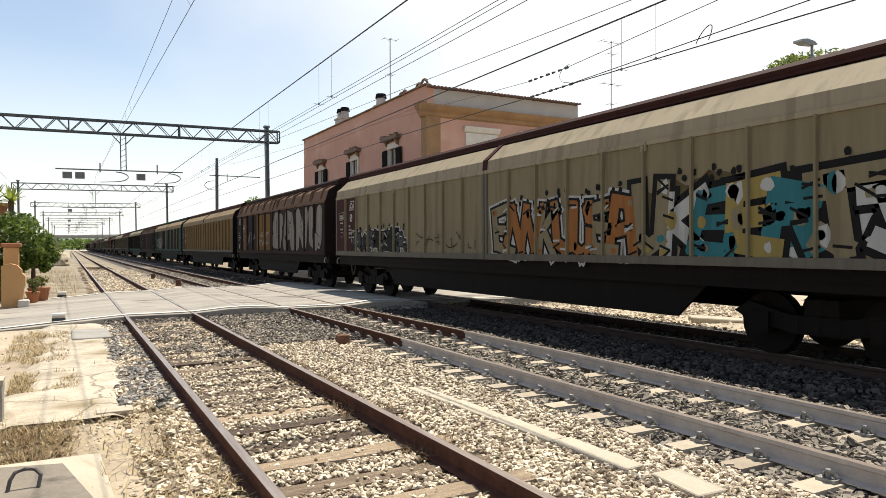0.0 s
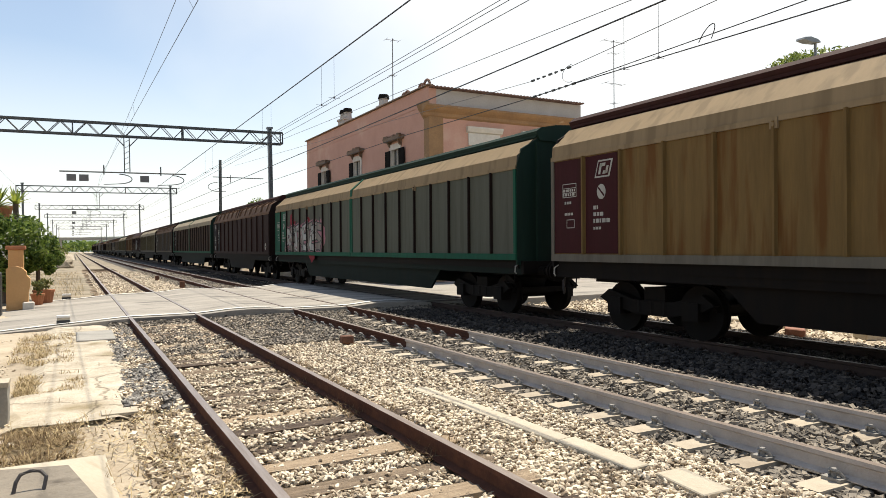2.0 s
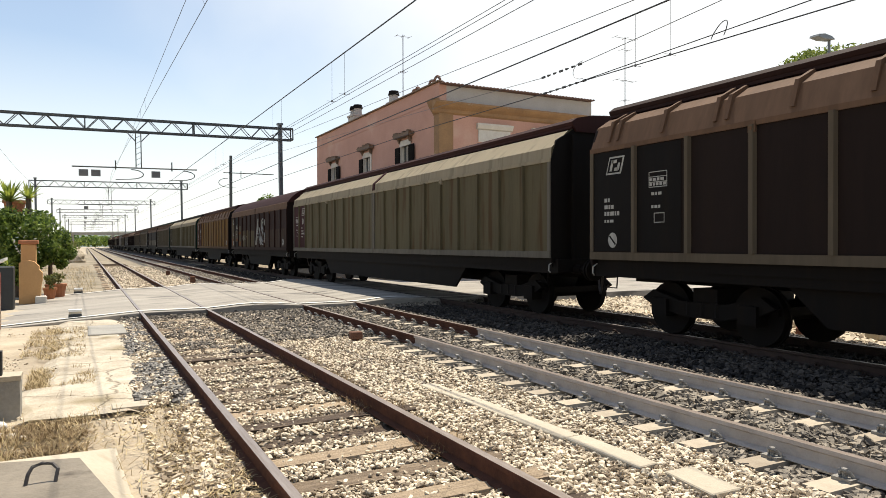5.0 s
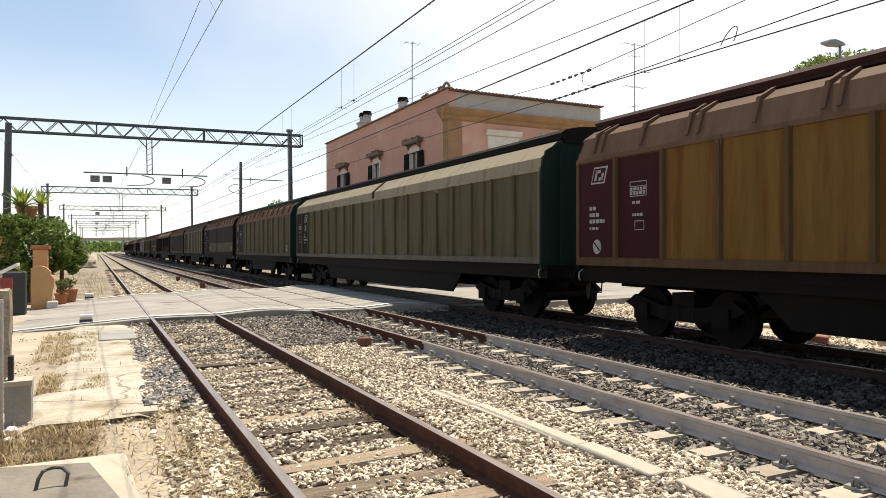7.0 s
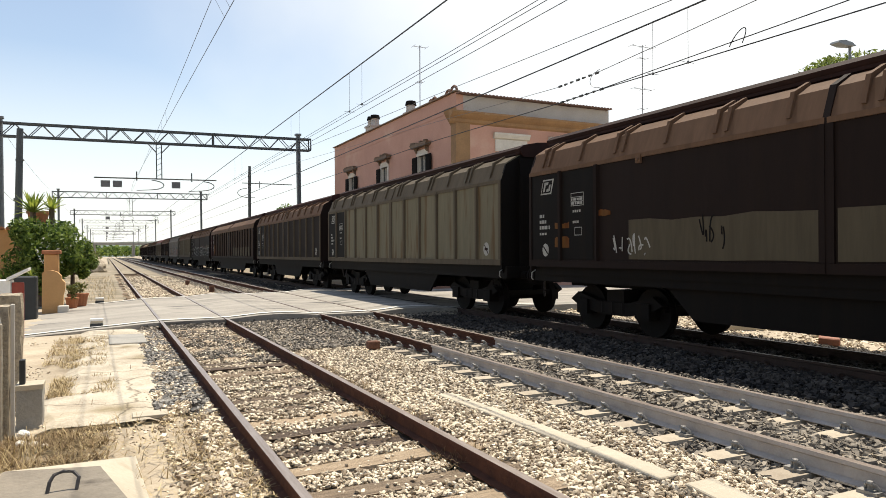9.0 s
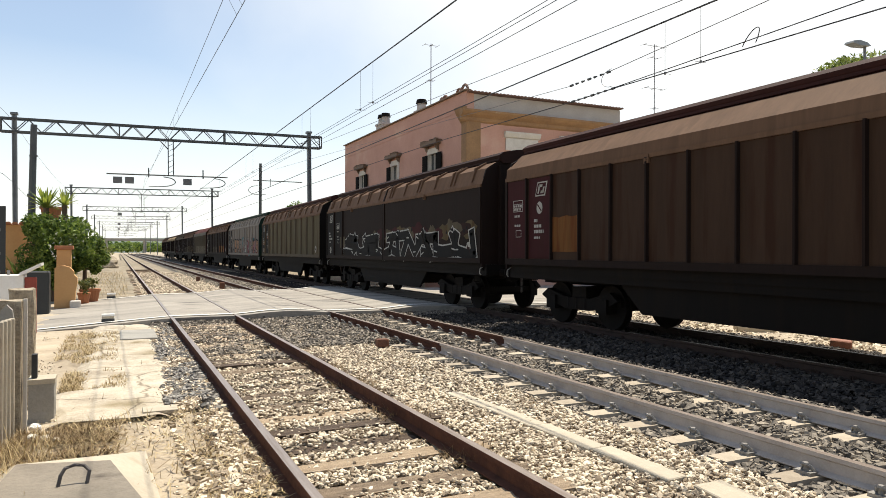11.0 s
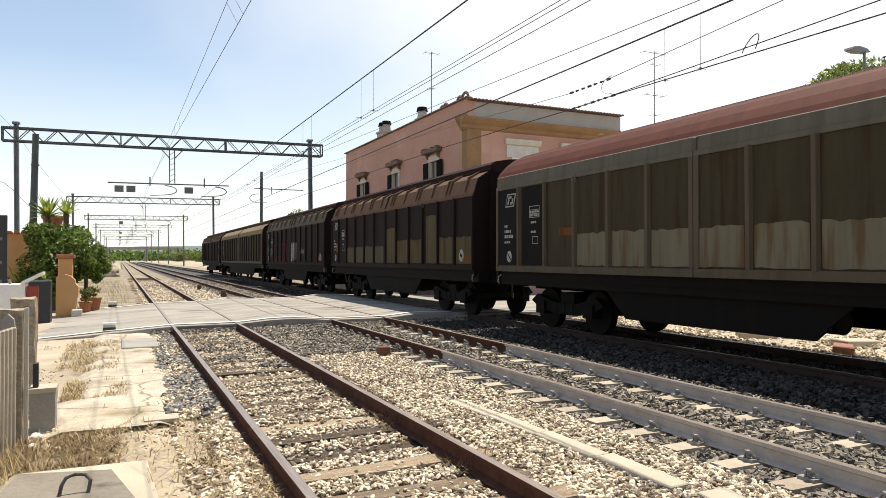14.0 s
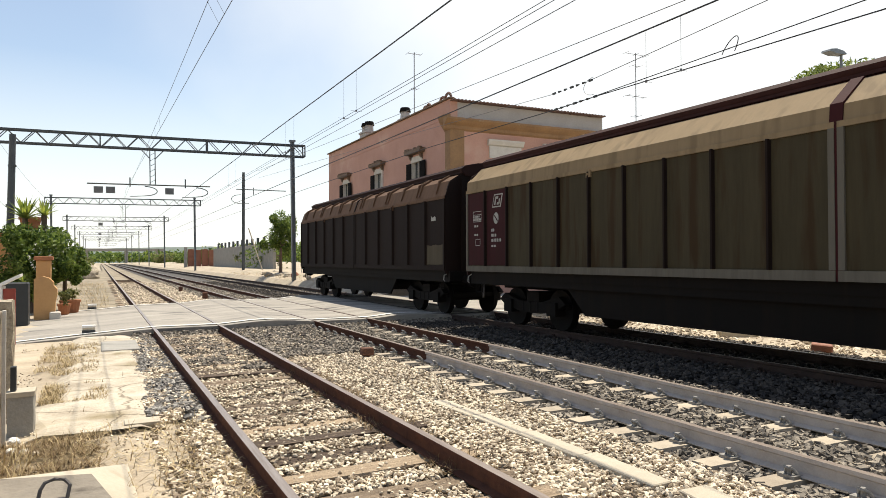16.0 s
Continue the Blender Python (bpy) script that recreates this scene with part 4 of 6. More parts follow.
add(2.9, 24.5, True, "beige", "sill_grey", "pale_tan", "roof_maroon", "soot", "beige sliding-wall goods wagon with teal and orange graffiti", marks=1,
    extras=[cloud_mesh(0.7, 6.0, 1.35, 2.5, ["spray_white", "spray_teal", "patch_beige"], 2, 9), graffiti(0.7, 5.9, 1.36, 2.6, ["spray_teal", "spray_white", "beige", "spray_teal", "spray_yellow"], "spray_black", "spray_black", 3, 8),
            graffiti(6.0, 10.3, 1.36, 2.55, ["spray_orange", "beige", "spray_orange"], "spray_black", "spray_white", 5, 8),
            tag_mesh(11.2, 1.5, 3.2, 0.5, "olive_dark", 7, 6), graffiti(15.2, 19.2, 1.4, 2.15, ["spray_dark_grey", "spray_black"], "spray_black", "mark_white", 8, 7)])
add(24.5, 41.2, False, "dark_brown", "dark_red_brown", "brown_roof", "dark_red_brown", "dark_brown", "dark brown ribbed goods wagon with pale bubble graffiti", marks=3,
    extras=[bubble_mesh(0.9, 8.3, 1.44, 3.26, "light_grey", "dark_brown", 4, 4), patch_mesh([(8.75, 10.1, 1.45, 3.25, "ochre"), (10.2, 11.4, 1.45, 3.25, "ochre"), (13.8, 14.5, 1.45, 3.2, "orange_rust")]),
            tag_mesh(9.0, 1.65, 2.2, 0.35, "mark_white", 5, 9), tag_mesh(9.0, 2.05, 2.2, 0.35, "mark_white", 55, 9), tag_mesh(11.7, 1.65, 1.0, 0.8, "mark_white", 6, 4), tag_mesh(12.9, 1.65, 0.7, 0.75, "mark_white", 56, 4)])
add(41.2, 62.7, True, "yellow_beige", "sill_grey", "tan", "roof_maroon", "soot", "yellowed beige goods wagon with maroon end panel", marks=1)
add(62.7, 84.3, True, "grey_green", "green", "tan", "roof_green", "roof_green", "grey-green goods wagon with pink graffiti and green ends", marks=2,
    extras=[cloud_mesh(13.9, 19.2, 1.42, 2.75, ["spray_pink", "spray_red"], 11, 9), graffiti(14.2, 19.0, 1.42, 2.6, ["light_grey", "spray_white"], "spray_dark_grey", "spray_pink", 12, 8)])
add(84.3, 100.6, False, "dark_red_brown", "dark_red_brown", "brown_roof", "roof_maroon", "dark_brown", "plain dark red-brown ribbed goods wagon", marks=3)
add(100.6, 122.3, True, "brown_panel", "green", "pale_tan", "roof_green", "roof_green", "brown goods wagon with a green bottom stripe", marks=3)
add(122.3, 138.0, False, "dark_brown", "grey_brown", "brown_roof", "dark_red_brown", "dark_brown", "dark brown ribbed goods wagon", marks=3, extras=[patch_mesh([(1.0, 1.6, 1.5, 2.1, "patch_beige")])])
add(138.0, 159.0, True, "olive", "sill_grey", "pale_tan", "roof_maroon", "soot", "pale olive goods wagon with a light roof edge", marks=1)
add(159.0, 174.1, False, "dark_red_brown", "dark_red_brown", "brown_roof", "roof_maroon", "dark_brown", "dark brown goods wagon with large outlined letters", marks=3,
    smooth=True, extras=[patch_mesh([(13.5, 14.4, 1.45, 3.25, "patch_beige"), (12.4, 13.4, 1.75, 2.45, "patch_grey"), (11.4, 12.2, 1.46, 2.75, "patch_grey"), (10.35, 11.25, 1.46, 2.45, "patch_beige"), (9.3, 10.25, 1.46, 2.45, "patch_beige"), (7.7, 9.1, 1.46, 2.4, "patch_beige"), (0.8, 7.3, 1.46, 2.4, "brown_panel"),
            (11.42, 12.18, 2.2, 2.4, "orange_rust"), (11.42, 12.18, 1.5, 1.8, "orange_rust"), (12.42, 13.0, 1.8, 2.0, "orange_rust"), (13.9, 14.35, 1.5, 2.0, "orange_rust")]), tag_mesh(9.75, 1.8, 1.4, 0.4, "mark_white", 9, 7)])
tx = bpy.data.curves.new("painted_letters", "FONT")
tx.body, tx.size, tx.fill_mode, tx.bevel_depth = "AS", 2.0, "NONE", 0.028
tx.materials.append(M["spray_white"])
txo = new("painted_letters", tx)
txo.parent, txo.matrix_basis = TRAIN[-1][0], pose(-LX - 0.02, 7.3, 1.6, 90, 0, -90)
tagged(txo, "large outlined white painted letters")
add(174.1, 189.5, False, "ochre", "rust_brown", "brown_roof", "roof_maroon", "soot", "ochre yellow ribbed goods wagon with maroon end panel", marks=1)
add(189.5, 210.9, True, "olive", "sill_grey", "pale_tan", "soot", "roof_green", "olive beige goods wagon with dark green ends", marks=3)
add(210.9, 226.8, False, "olive", "grey_brown", "brown_roof", "roof_green", "roof_green", "olive ribbed goods wagon with brown roof edge", marks=3)
add(226.8, 242.3, False, "dark_brown", "dark_brown", "brown_roof", "dark_red_brown", "dark_brown", "dark brown goods wagon with paler lower panels", marks=3, ribs=False,
    extras=[patch_mesh([(0.75, 7.6, 1.46, 2.2, "patch_grey"), (7.85, 11.6, 1.46, 2.2, "patch_grey"), (12.1, 12.6, 2.3, 2.45, "orange_rust"), (13.4, 13.9, 2.1, 2.25, "orange_rust"), (13.4, 13.9, 1.7, 1.95, "orange_rust")]),
            tag_mesh(11.0, 1.55, 1.0, 0.4, "mark_white", 15, 6), tag_mesh(9.4, 1.55, 0.5, 0.7, "soot", 16, 3)])
add(242.3, 257.9, False, "beige_olive", "grey_brown", "grey_brown", "dark_red_brown", "soot", "pale olive ribbed goods wagon", marks=3)
add(257.9, 273.4, False, "dark_brown", "grey_brown", "brown_roof", "roof_maroon", "dark_brown", "dark brown goods wagon with greyish ribs", marks=3)
add(273.4, 294.6, True, "brown_panel", "dark_brown", "brown_roof", "roof_maroon", "dark_brown", "brown goods wagon with orange patches", marks=1,
    extras=[patch_mesh([(17.6, 18.6, 1.6, 2.4, "orange_rust"), (2.0, 9.0, 1.46, 2.1, "patch_grey")])])
add(294.6, 310.5, False, "dark_brown", "dark_brown", "brown_roof", "dark_red_brown", "dark_brown", "dark brown goods wagon with black and white graffiti", marks=3,
    ribs=False, extras=[cloud_mesh(0.9, 9.0, 1.9, 2.45, ["maroon", "patch_grey", "patch_beige", "dark_red_brown"], 20, 18), patch_mesh([(12.5, 13.2, 1.75, 2.25, "patch_grey")]),
            letters_mesh(0.9, 12.3, 1.38, 2.2, ["spray_black", "spray_black", "soot"], "spray_black", "spray_white", 21, 9)])
add(310.5, 326.0, False, "olive", "grey_brown", "brown_roof", "roof_maroon", "soot", "dark olive ribbed goods wagon", marks=3,
    extras=[patch_mesh([(12.75, 13.2, 2.35, 2.6, "orange_rust"), (12.75, 13.1, 1.75, 2.0, "grey_brown"), (13.9, 14.5, 1.5, 1.8, "ochre"), (13.9, 14.5, 2.0, 2.25, "orange_rust")])])
add(326.0, 341.1, False, "light_grey", "light_grey", "light_grey", "roof_green", "roof_green", "light grey goods wagon with colourful graffiti", marks=3,
    extras=[cloud_mesh(0.9, 7.1, 1.42, 2.55, ["spray_pink", "spray_red", "spray_white", "spray_teal"], 30, 9), graffiti(0.9, 3.2, 1.4, 2.35, ["spray_peach", "spray_pink"], "spray_black", None, 31, 3),
            graffiti(3.3, 6.9, 1.4, 2.4, ["light_grey", "spray_red", "spray_white"], "spray_dark_grey", "spray_white", 32, 4),
            graffiti(7.6, 12.0, 1.38, 2.45, ["light_grey", "spray_peach", "spray_peach"], "spray_black", "spray_black", 34, 4)])
add(341.1, 356.9, False, "dark_brown", "dark_brown", "brown_roof", "dark_red_brown", "dark_brown", "very dark goods wagon with orange lower panels", marks=3,
    extras=[bays(15.8, [(0, 1.6, 1.85, "orange_rust", 0.8), (1, 1.47, 2.1, "orange_rust"), (2, 1.47, 2.1, "ochre"), (3, 1.47, 2.1, "orange_rust"), (5, 1.47, 2.0, "patch_grey", 0.8), (6, 1.47, 2.05, "patch_grey", 0.8), (7, 1.47, 2.05, "patch_grey", 0.8), (8, 1.47, 2.3, "patch_grey", 0.5)])])
add(356.9, 371.3, False, "olive_dark", "grey_brown", "sill_grey", "roof_red", "dark_red_brown", "faded beige goods wagon with repainted lower panels", marks=3, smooth=True,
    extras=[bays(14.4, [(k, 1.46, 2.15, "beige_olive") for k in range(9)] + [(9, 2.1, 2.3, "orange_rust", 0.6), (0, 1.6, 2.2, "orange_rust", 0.4)])])
add(371.3, 386.1, False, "dark_brown", "dark_brown", "brown_roof", "dark_red_brown", "dark_brown", "dark goods wagon with beige patched panels", marks=3,
    extras=[bays(14.8, [(0, 1.46, 2.25, "patch_beige"), (1, 1.46, 2.25, "patch_beige"), (2, 1.46, 2.95, "patch_beige", 0.85), (3, 1.46, 2.25, "patch_beige"), (4, 1.46, 2.25, "patch_beige"), (5, 1.46, 2.7, "patch_beige", 0.9),
            (6, 1.46, 2.1, "patch_grey"), (7, 1.46, 2.1, "patch_grey"), (8, 1.46, 2.1, "patch_grey"), (9, 1.46, 2.1, "patch_grey"), (0, 1.5, 1.75, "orange_rust", 0.7)]), patch_mesh([(13.0, 13.5, 1.9, 2.3, "orange_rust")])])
add(386.1, 401.1, False, "dark_brown", "dark_brown", "grey_brown", "roof_maroon", "dark_brown", "nearly black goods wagon with a white painted figure", marks=3,
    extras=[bubble_mesh(6.1, 7.35, 1.45, 2.5, "mark_white", "spray_dark_grey", 41, 2), tag_mesh(4.5, 1.85, 0.8, 0.4, "mark_white", 42, 5), letters_mesh(8.6, 12.3, 1.5, 2.5, ["soot", "spray_black"], "spray_black", "spray_red", 43, 5),
            patch_mesh([(1.0, 1.8, 1.5, 1.8, "orange_rust"), (12.5, 13.2, 1.75, 2.25, "patch_grey")])])
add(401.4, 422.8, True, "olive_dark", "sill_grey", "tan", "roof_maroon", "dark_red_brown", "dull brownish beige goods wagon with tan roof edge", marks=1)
add(422.8, 439.2, False, "dark_brown", "dark_brown", "brown_roof", "dark_red_brown", "dark_brown", "dark brown last goods wagon with a grey patch", marks=None,
    extras=[patch_mesh([(0.75, 1.8, 1.45, 2.05, "patch_grey"), (1.2, 1.5, 2.7, 2.85, "mark_white")])])


# ---- station house ----
HX0, HX1, HY0, HY1, HTOP = 15.0, 24.2, 29.2, 48.6, 9.3


def window_on_facade(house, yc, half, top, hooded=True):
    win = new("window")
    win.parent = house
    b = bmesh.new()
    for y in (yc - half - 0.16, yc + half):
        box(b, HX0 - 0.07, HX0 + 0.1, y, y + 0.16, top - 2.3, top)
    box(b, HX0 - 0.07, HX0 + 0.1, yc - half - 0.16, yc + half + 0.16, top, top + 0.3)
    part("window_frame", b, "white_trim", win)
    b = bmesh.new()
    prism(b, [(yc - half - 0.4, top + 0.42), (yc + half + 0.4, top + 0.42), (yc + half + 0.55, top + 0.62), (yc - half - 0.55, top + 0.62)], HX0 - 0.32, HX0, "x")
    for y in (yc - half - 0.2, yc + half + 0.05):
        prism(b, [(HX0, top + 0.1), (HX0, top + 0.45), (HX0 - 0.24, top + 0.45), (HX0 - 0.12, top + 0.2)], y, y + 0.15)
    rnd = random.Random(int(yc * 10))
    for i in range(12):
        y = yc + rnd.uniform(-half - 0.45, half + 0.45)
        box(b, HX0 - 0.3, HX0 - 0.1, y, y + rnd.uniform(0.08, 0.2), top + 0.61, top + 0.64 + rnd.uniform(0, 0.12))
    part("window_hood", b, "stone_trim", win, "weathered stone hood with dry weeds")
    part("pane", boxmesh("pane", HX0 + 0.12, HX0 + 0.14, yc - half, yc + half, top - 2.3, top, "glass"), None, win)
    b = bmesh.new()
    for y in (yc - half, yc - 0.03, yc + half - 0.06):
        box(b, HX0 + 0.05, HX0 + 0.12, y, y + 0.06, top - 2.3, top)
    box(b, HX0 + 0.055, HX0 + 0.115, yc - half, yc + half, top - 0.9, top - 0.84)
    part("casement", b, "white_trim", win)
    for s in (-1, 1):
        if s > 0 or hooded:
            y0 = yc + s * (half + 0.04)
            b = bmesh.new()
            box(b, HX0 - 0.12, HX0 - 0.075, min(y0, y0 + s * 0.62), max(y0, y0 + s * 0.62), top - 2.3, top - 0.02)
            for k in range(18):
                z = top - 2.2 + k * 0.12
                box(b, HX0 - 0.14, HX0 - 0.12, min(y0 + s * 0.06, y0 + s * 0.56), max(y0 + s * 0.06, y0 + s * 0.56), z, z + 0.05)
            part("shutter", b, "shutter", win, "open dark louvred shutter")


house = thing("station_house", "two-storey pink plastered station house with ochre gable cornice", "house")
t = 0.4
cuts = [(32.5, 33.55), (38.0, 39.05), (44.05, 45.1)]
ys = [HY0] + [c for q in cuts for c in q] + [HY1]
for a, b_ in zip(ys[::2], ys[1::2]):
    part("wall", boxmesh("wall", HX0, HX0 + t, a, b_, -0.4, HTOP, "pink_plaster"), None, house)
for a, b_ in cuts:
    part("wall", boxmesh("wall", HX0, HX0 + t, a, b_, 6.75, HTOP, "pink_plaster"), None, house)
    part("wall", boxmesh("wall", HX0, HX0 + t, a, b_, -0.4, 4.45, "pink_plaster"), None, house)
wb = bmesh.new()
box(wb, HX0 + t, HX1, HY0, HY0 + t, -0.4, HTOP - 1.2)
part("wall", wb, "pink_plaster", house, "pink plastered gable wall")
wb = bmesh.new()
box(wb, HX0 + t, HX1, HY0, HY0 + t, HTOP - 1.2, HTOP - 0.12)
part("parapet", wb, "grey_plaster", house, "stained grey parapet")
for nm, c in (("wall", (HX0 + t, HX1, HY1 - t, HY1)), ("wall", (HX1 - t, HX1, HY0 + t, HY1 - t))):
    part(nm, boxmesh(nm, c[0], c[1], c[2], c[3], -0.4, HTOP - 0.1, "pink_plaster"), None, house)
wb = bmesh.new()
prism(wb, [(HY0, 7.8), (HY0 - 0.1, 7.88), (HY0 - 0.12, 8.02), (HY0 - 0.3, 8.15), (HY0 - 0.42, 8.28), (HY0 - 0.42, 8.36), (HY0, 8.4)], HX0 - 0.38, HX1 - 0.3, "x")
part("cornice", wb, "ochre_plaster", house, "peeling ochre cornice")
wb = bmesh.new()
prism(wb, [(HX0, 7.75), (HX0 - 0.1, 7.9), (HX0 - 0.3, 8.2), (HX0 - 0.38, 8.4), (HX0 - 0.38, 8.5), (HX0, 8.55)], HY0 - 0.05, HY0 + 0.55, "y")
part("cornice_return", wb, "ochre_plaster", house)
part("pilaster", boxmesh("pilaster", HX0 - 0.03, HX0 + 0.75, HY0 - 0.045, HY0 + 0.5, -0.4, 7.85, "ochre_plaster", 0.01), None, house, "ochre corner pilaster with flaking plaster")
wb = bmesh.new()
box(wb, HX0 - 0.02, HX0, HY0 + 0.52, HY1, 8.42, 8.48)
part("string_course", wb, "pink_plaster", house)
for yc, half, hooded in ((33.02, 0.525, True), (38.52, 0.525, False), (44.57, 0.525, True)):
    window_on_facade(house, yc, half, 6.75, hooded)
# gable windows
for x0, x1 in ((17.15, 19.0), (20.4, 22.2)):
    g = new("window")
    g.parent = house
    wb = bmesh.new()
    prism(wb, [(HY0 - 0.002, 7.2), (HY0 - 0.12, 7.25), (HY0 - 0.2, 7.42), (HY0 - 0.2, 7.5), (HY0 - 0.002, 7.5)], x0 - 0.1, x1 + 0.1, "x")
    part("window_hood", wb, "white_trim", g)
    part("window_frame", boxmesh("window_frame", x0, x1, HY0 - 0.05, HY0 - 0.004, 6.6, 7.2, "white_trim"), None, g)
    part("blind", boxmesh("blind", x0 + 0.3, x1 - 0.3, HY0 - 0.06, HY0 - 0.052, 5.0, 6.6, "white_paint"), None, g)
# roof with a row of tiles along the edge
part("roof", boxmesh("roof", HX0 + 0.1, HX1 - 0.1, HY0 + 0.1, HY1 - 0.1, HTOP - 0.35, HTOP - 0.2, "roof_tile"), None, house)
tile = cached("tile", lambda: (lambda q: (prism(q, [(0.09 * math.cos(a), 0.075 * math.sin(a)) for a in [math.pi * k / 6 for k in range(7)]], -0.3, 0.22), finish(q, "tile", "roof_tile"))[1])(bmesh.new()))
x = HX0 + 0.1
while x < HX1:
    part("tile", tile, None, house, m=pose(x, HY0 - 0.02, HTOP - 0.1))
    x += 0.2
part("gutter", boxmesh("gutter", HX0 - 0.12, HX0 + 0.2, HY0 - 0.1, HY1 + 0.1, HTOP, HTOP + 0.07, "stone_trim", 0.01), None, house, "dark roof edge")


def chimney(house, x, y, w, h, pots):
    b = bmesh.new()
    box(b, x - w / 2, x + w / 2, y - w * 0.75, y + w * 0.75, HTOP - 0.3, HTOP + h)
    box(b, x - w / 2 - 0.06, x + w / 2 + 0.06, y - w * 0.75 - 0.06, y + w * 0.75 + 0.06, HTOP + h - 0.12, HTOP + h)
    ch = part("chimney", b, "grey_plaster", house, "grey plastered chimney")
    for k in range(pots):
        yy = y + (k - (pots - 1) / 2) * 0.62
        b = bmesh.new()
        rod(b, (x, yy, HTOP + h), (x, yy, HTOP + h + 0.38), 0.28, 0.25, 10, 1)
        rod(b, (x, yy, HTOP + h + 0.38), (x, yy, HTOP + h + 0.62), 0.33, 0.27, 10)
        part("chimney_pot", b, ["shutter", "grey_plaster"], ch)


chimney(house, 15.6, 42.1, 0.7, 0.6, 2)
chimney(house, 15.5, 35.75, 0.5, 0.28, 1)
b = bmesh.new()
for k, (y, r) in enumerate(((29.7, 0.34), (30.3, 0.26), (31.9, 0.24), (32.3, 0.2))):
    for j in range(8):
        a, c = math.pi * j / 8, math.pi * (j + 1) / 8
        rod(b, (15.15, y + r * math.cos(a), HTOP + 0.05 + r * math.sin(a)), (15.15, y + r * math.cos(c), HTOP + 0.05 + r * math.sin(c)), 0.07, n=6)
part("ridge_tile", b, "roof_tile", house)


def antenna(x, y, z0, z1, label, arms):
    a = thing("antenna", label, "antenna", m=pose(x, y, z0))
    b = bmesh.new()
    rod(b, (0, 0, 0), (0, 0, z1 - z0), 0.025, n=6)
    part("pole", b, "wire_pale", a)
    for z, l, n in arms:
        b = bmesh.new()
        rod(b, (-l / 2, 0, z - z0 + 0.06), (l / 2, 0, z - z0 + 0.06), 0.014, n=5)
        for k in range(n):
            xx = -l / 2 + l * k / max(1, n - 1)
            rod(b, (xx, -0.28, z - z0 + 0.06), (xx, 0.28, z - z0 + 0.06), 0.009, n=5)
        part("aerial", b, "wire_pale", a)


antenna(15.6, 34.7, 9.1, 13.1, "thin television antenna on the house roof", [(12.95, 0.8, 3), (11.0, 0.35, 3)])
antenna(26.75, 29.4, -0.55, 13.1, "tall television antenna mast beside the house", [(12.95, 1.5, 3), (12.3, 0.5, 2), (10.6, 1.3, 3), (9.5, 0.3, 2)])

# ---- overhead line portals ----
def truss_mesh(x0, x1, z0, z1, d):
    """One face of the lattice beam: chords and zigzag braces."""
    b = bmesh.new()
    for z in (z0, z1):
        for y in (-d, d):
            box(b, x0, x1, y - 0.04, y + 0.04, z - 0.045, z + 0.045)
    n = round((x1 - x0) / 0.72)
    for i in range(n):
        a, c = x0 + (x1 - x0) * i / n, x0 + (x1 - x0) * (i + 1) / n
        for y in (-d, d):
            p, q = ((a, y, z0), (c, y, z1)) if i % 2 else ((a, y, z1), (c, y, z0))
            rod(b, p, q, 0.028, n=5)
    for x in (x0, x0 + (x1 - x0) * 0.33, x0 + (x1 - x0) * 0.66, x1):
        for y in (-d, d):
            box(b, x - 0.04, x + 0.04, y - 0.03, y + 0.03, z0, z1)
        for z in (z0, z1):
            box(b, x - 0.03, x + 0.03, -d, d, z - 0.03, z + 0.03)
    return finish(b, "beam", "mast_dark")


BEAM = truss_mesh(-6.35, 13.45, 8.9, 9.7, 0.3)


def insulated_arm(po, x0, x1, z, boards):
    b = bmesh.new()
    rod(b, (x0, 0, z), (x1, 0, z), 0.045, n=6)
    for x in (x0 + 2.5, x1 - 1.6):
        rod(b, (x, 0, z - 0.15), (x, 0, z + 0.45), 0.04, n=6)
    part("cross_arm", b, "mast_dark", po)
    for x, s in ((x0 + 3.4, 1), (x1 - 0.9, 1)):
        b = bmesh.new()
        prev = None
        for k in range(9):
            a = math.pi * k / 8
            p = (x + 0.75 * math.sin(a), 0, z - 0.1 - 0.55 * (1 - math.cos(a)) / 2 - (0.08 * k / 8))
            if prev:
                rod(b, prev, p, 0.03, n=6)
            prev = p
        rod(b, prev, (x - 0.9, 0, prev[2] - 0.05), 0.025, n=6)
        part("registration_arm", b, "mast_dark", po)
    for x in boards:
        b = bmesh.new()
        box(b, x - 0.27, x + 0.27, -0.03, 0.03, z - 0.6, z - 0.18)
        for k in range(3):
            box(b, x - 0.24, x + 0.24, -0.045, -0.03, z - 0.56 + k * 0.13, z - 0.5 + k * 0.13)
        part("number_board", b, ["wire_pale"], po)


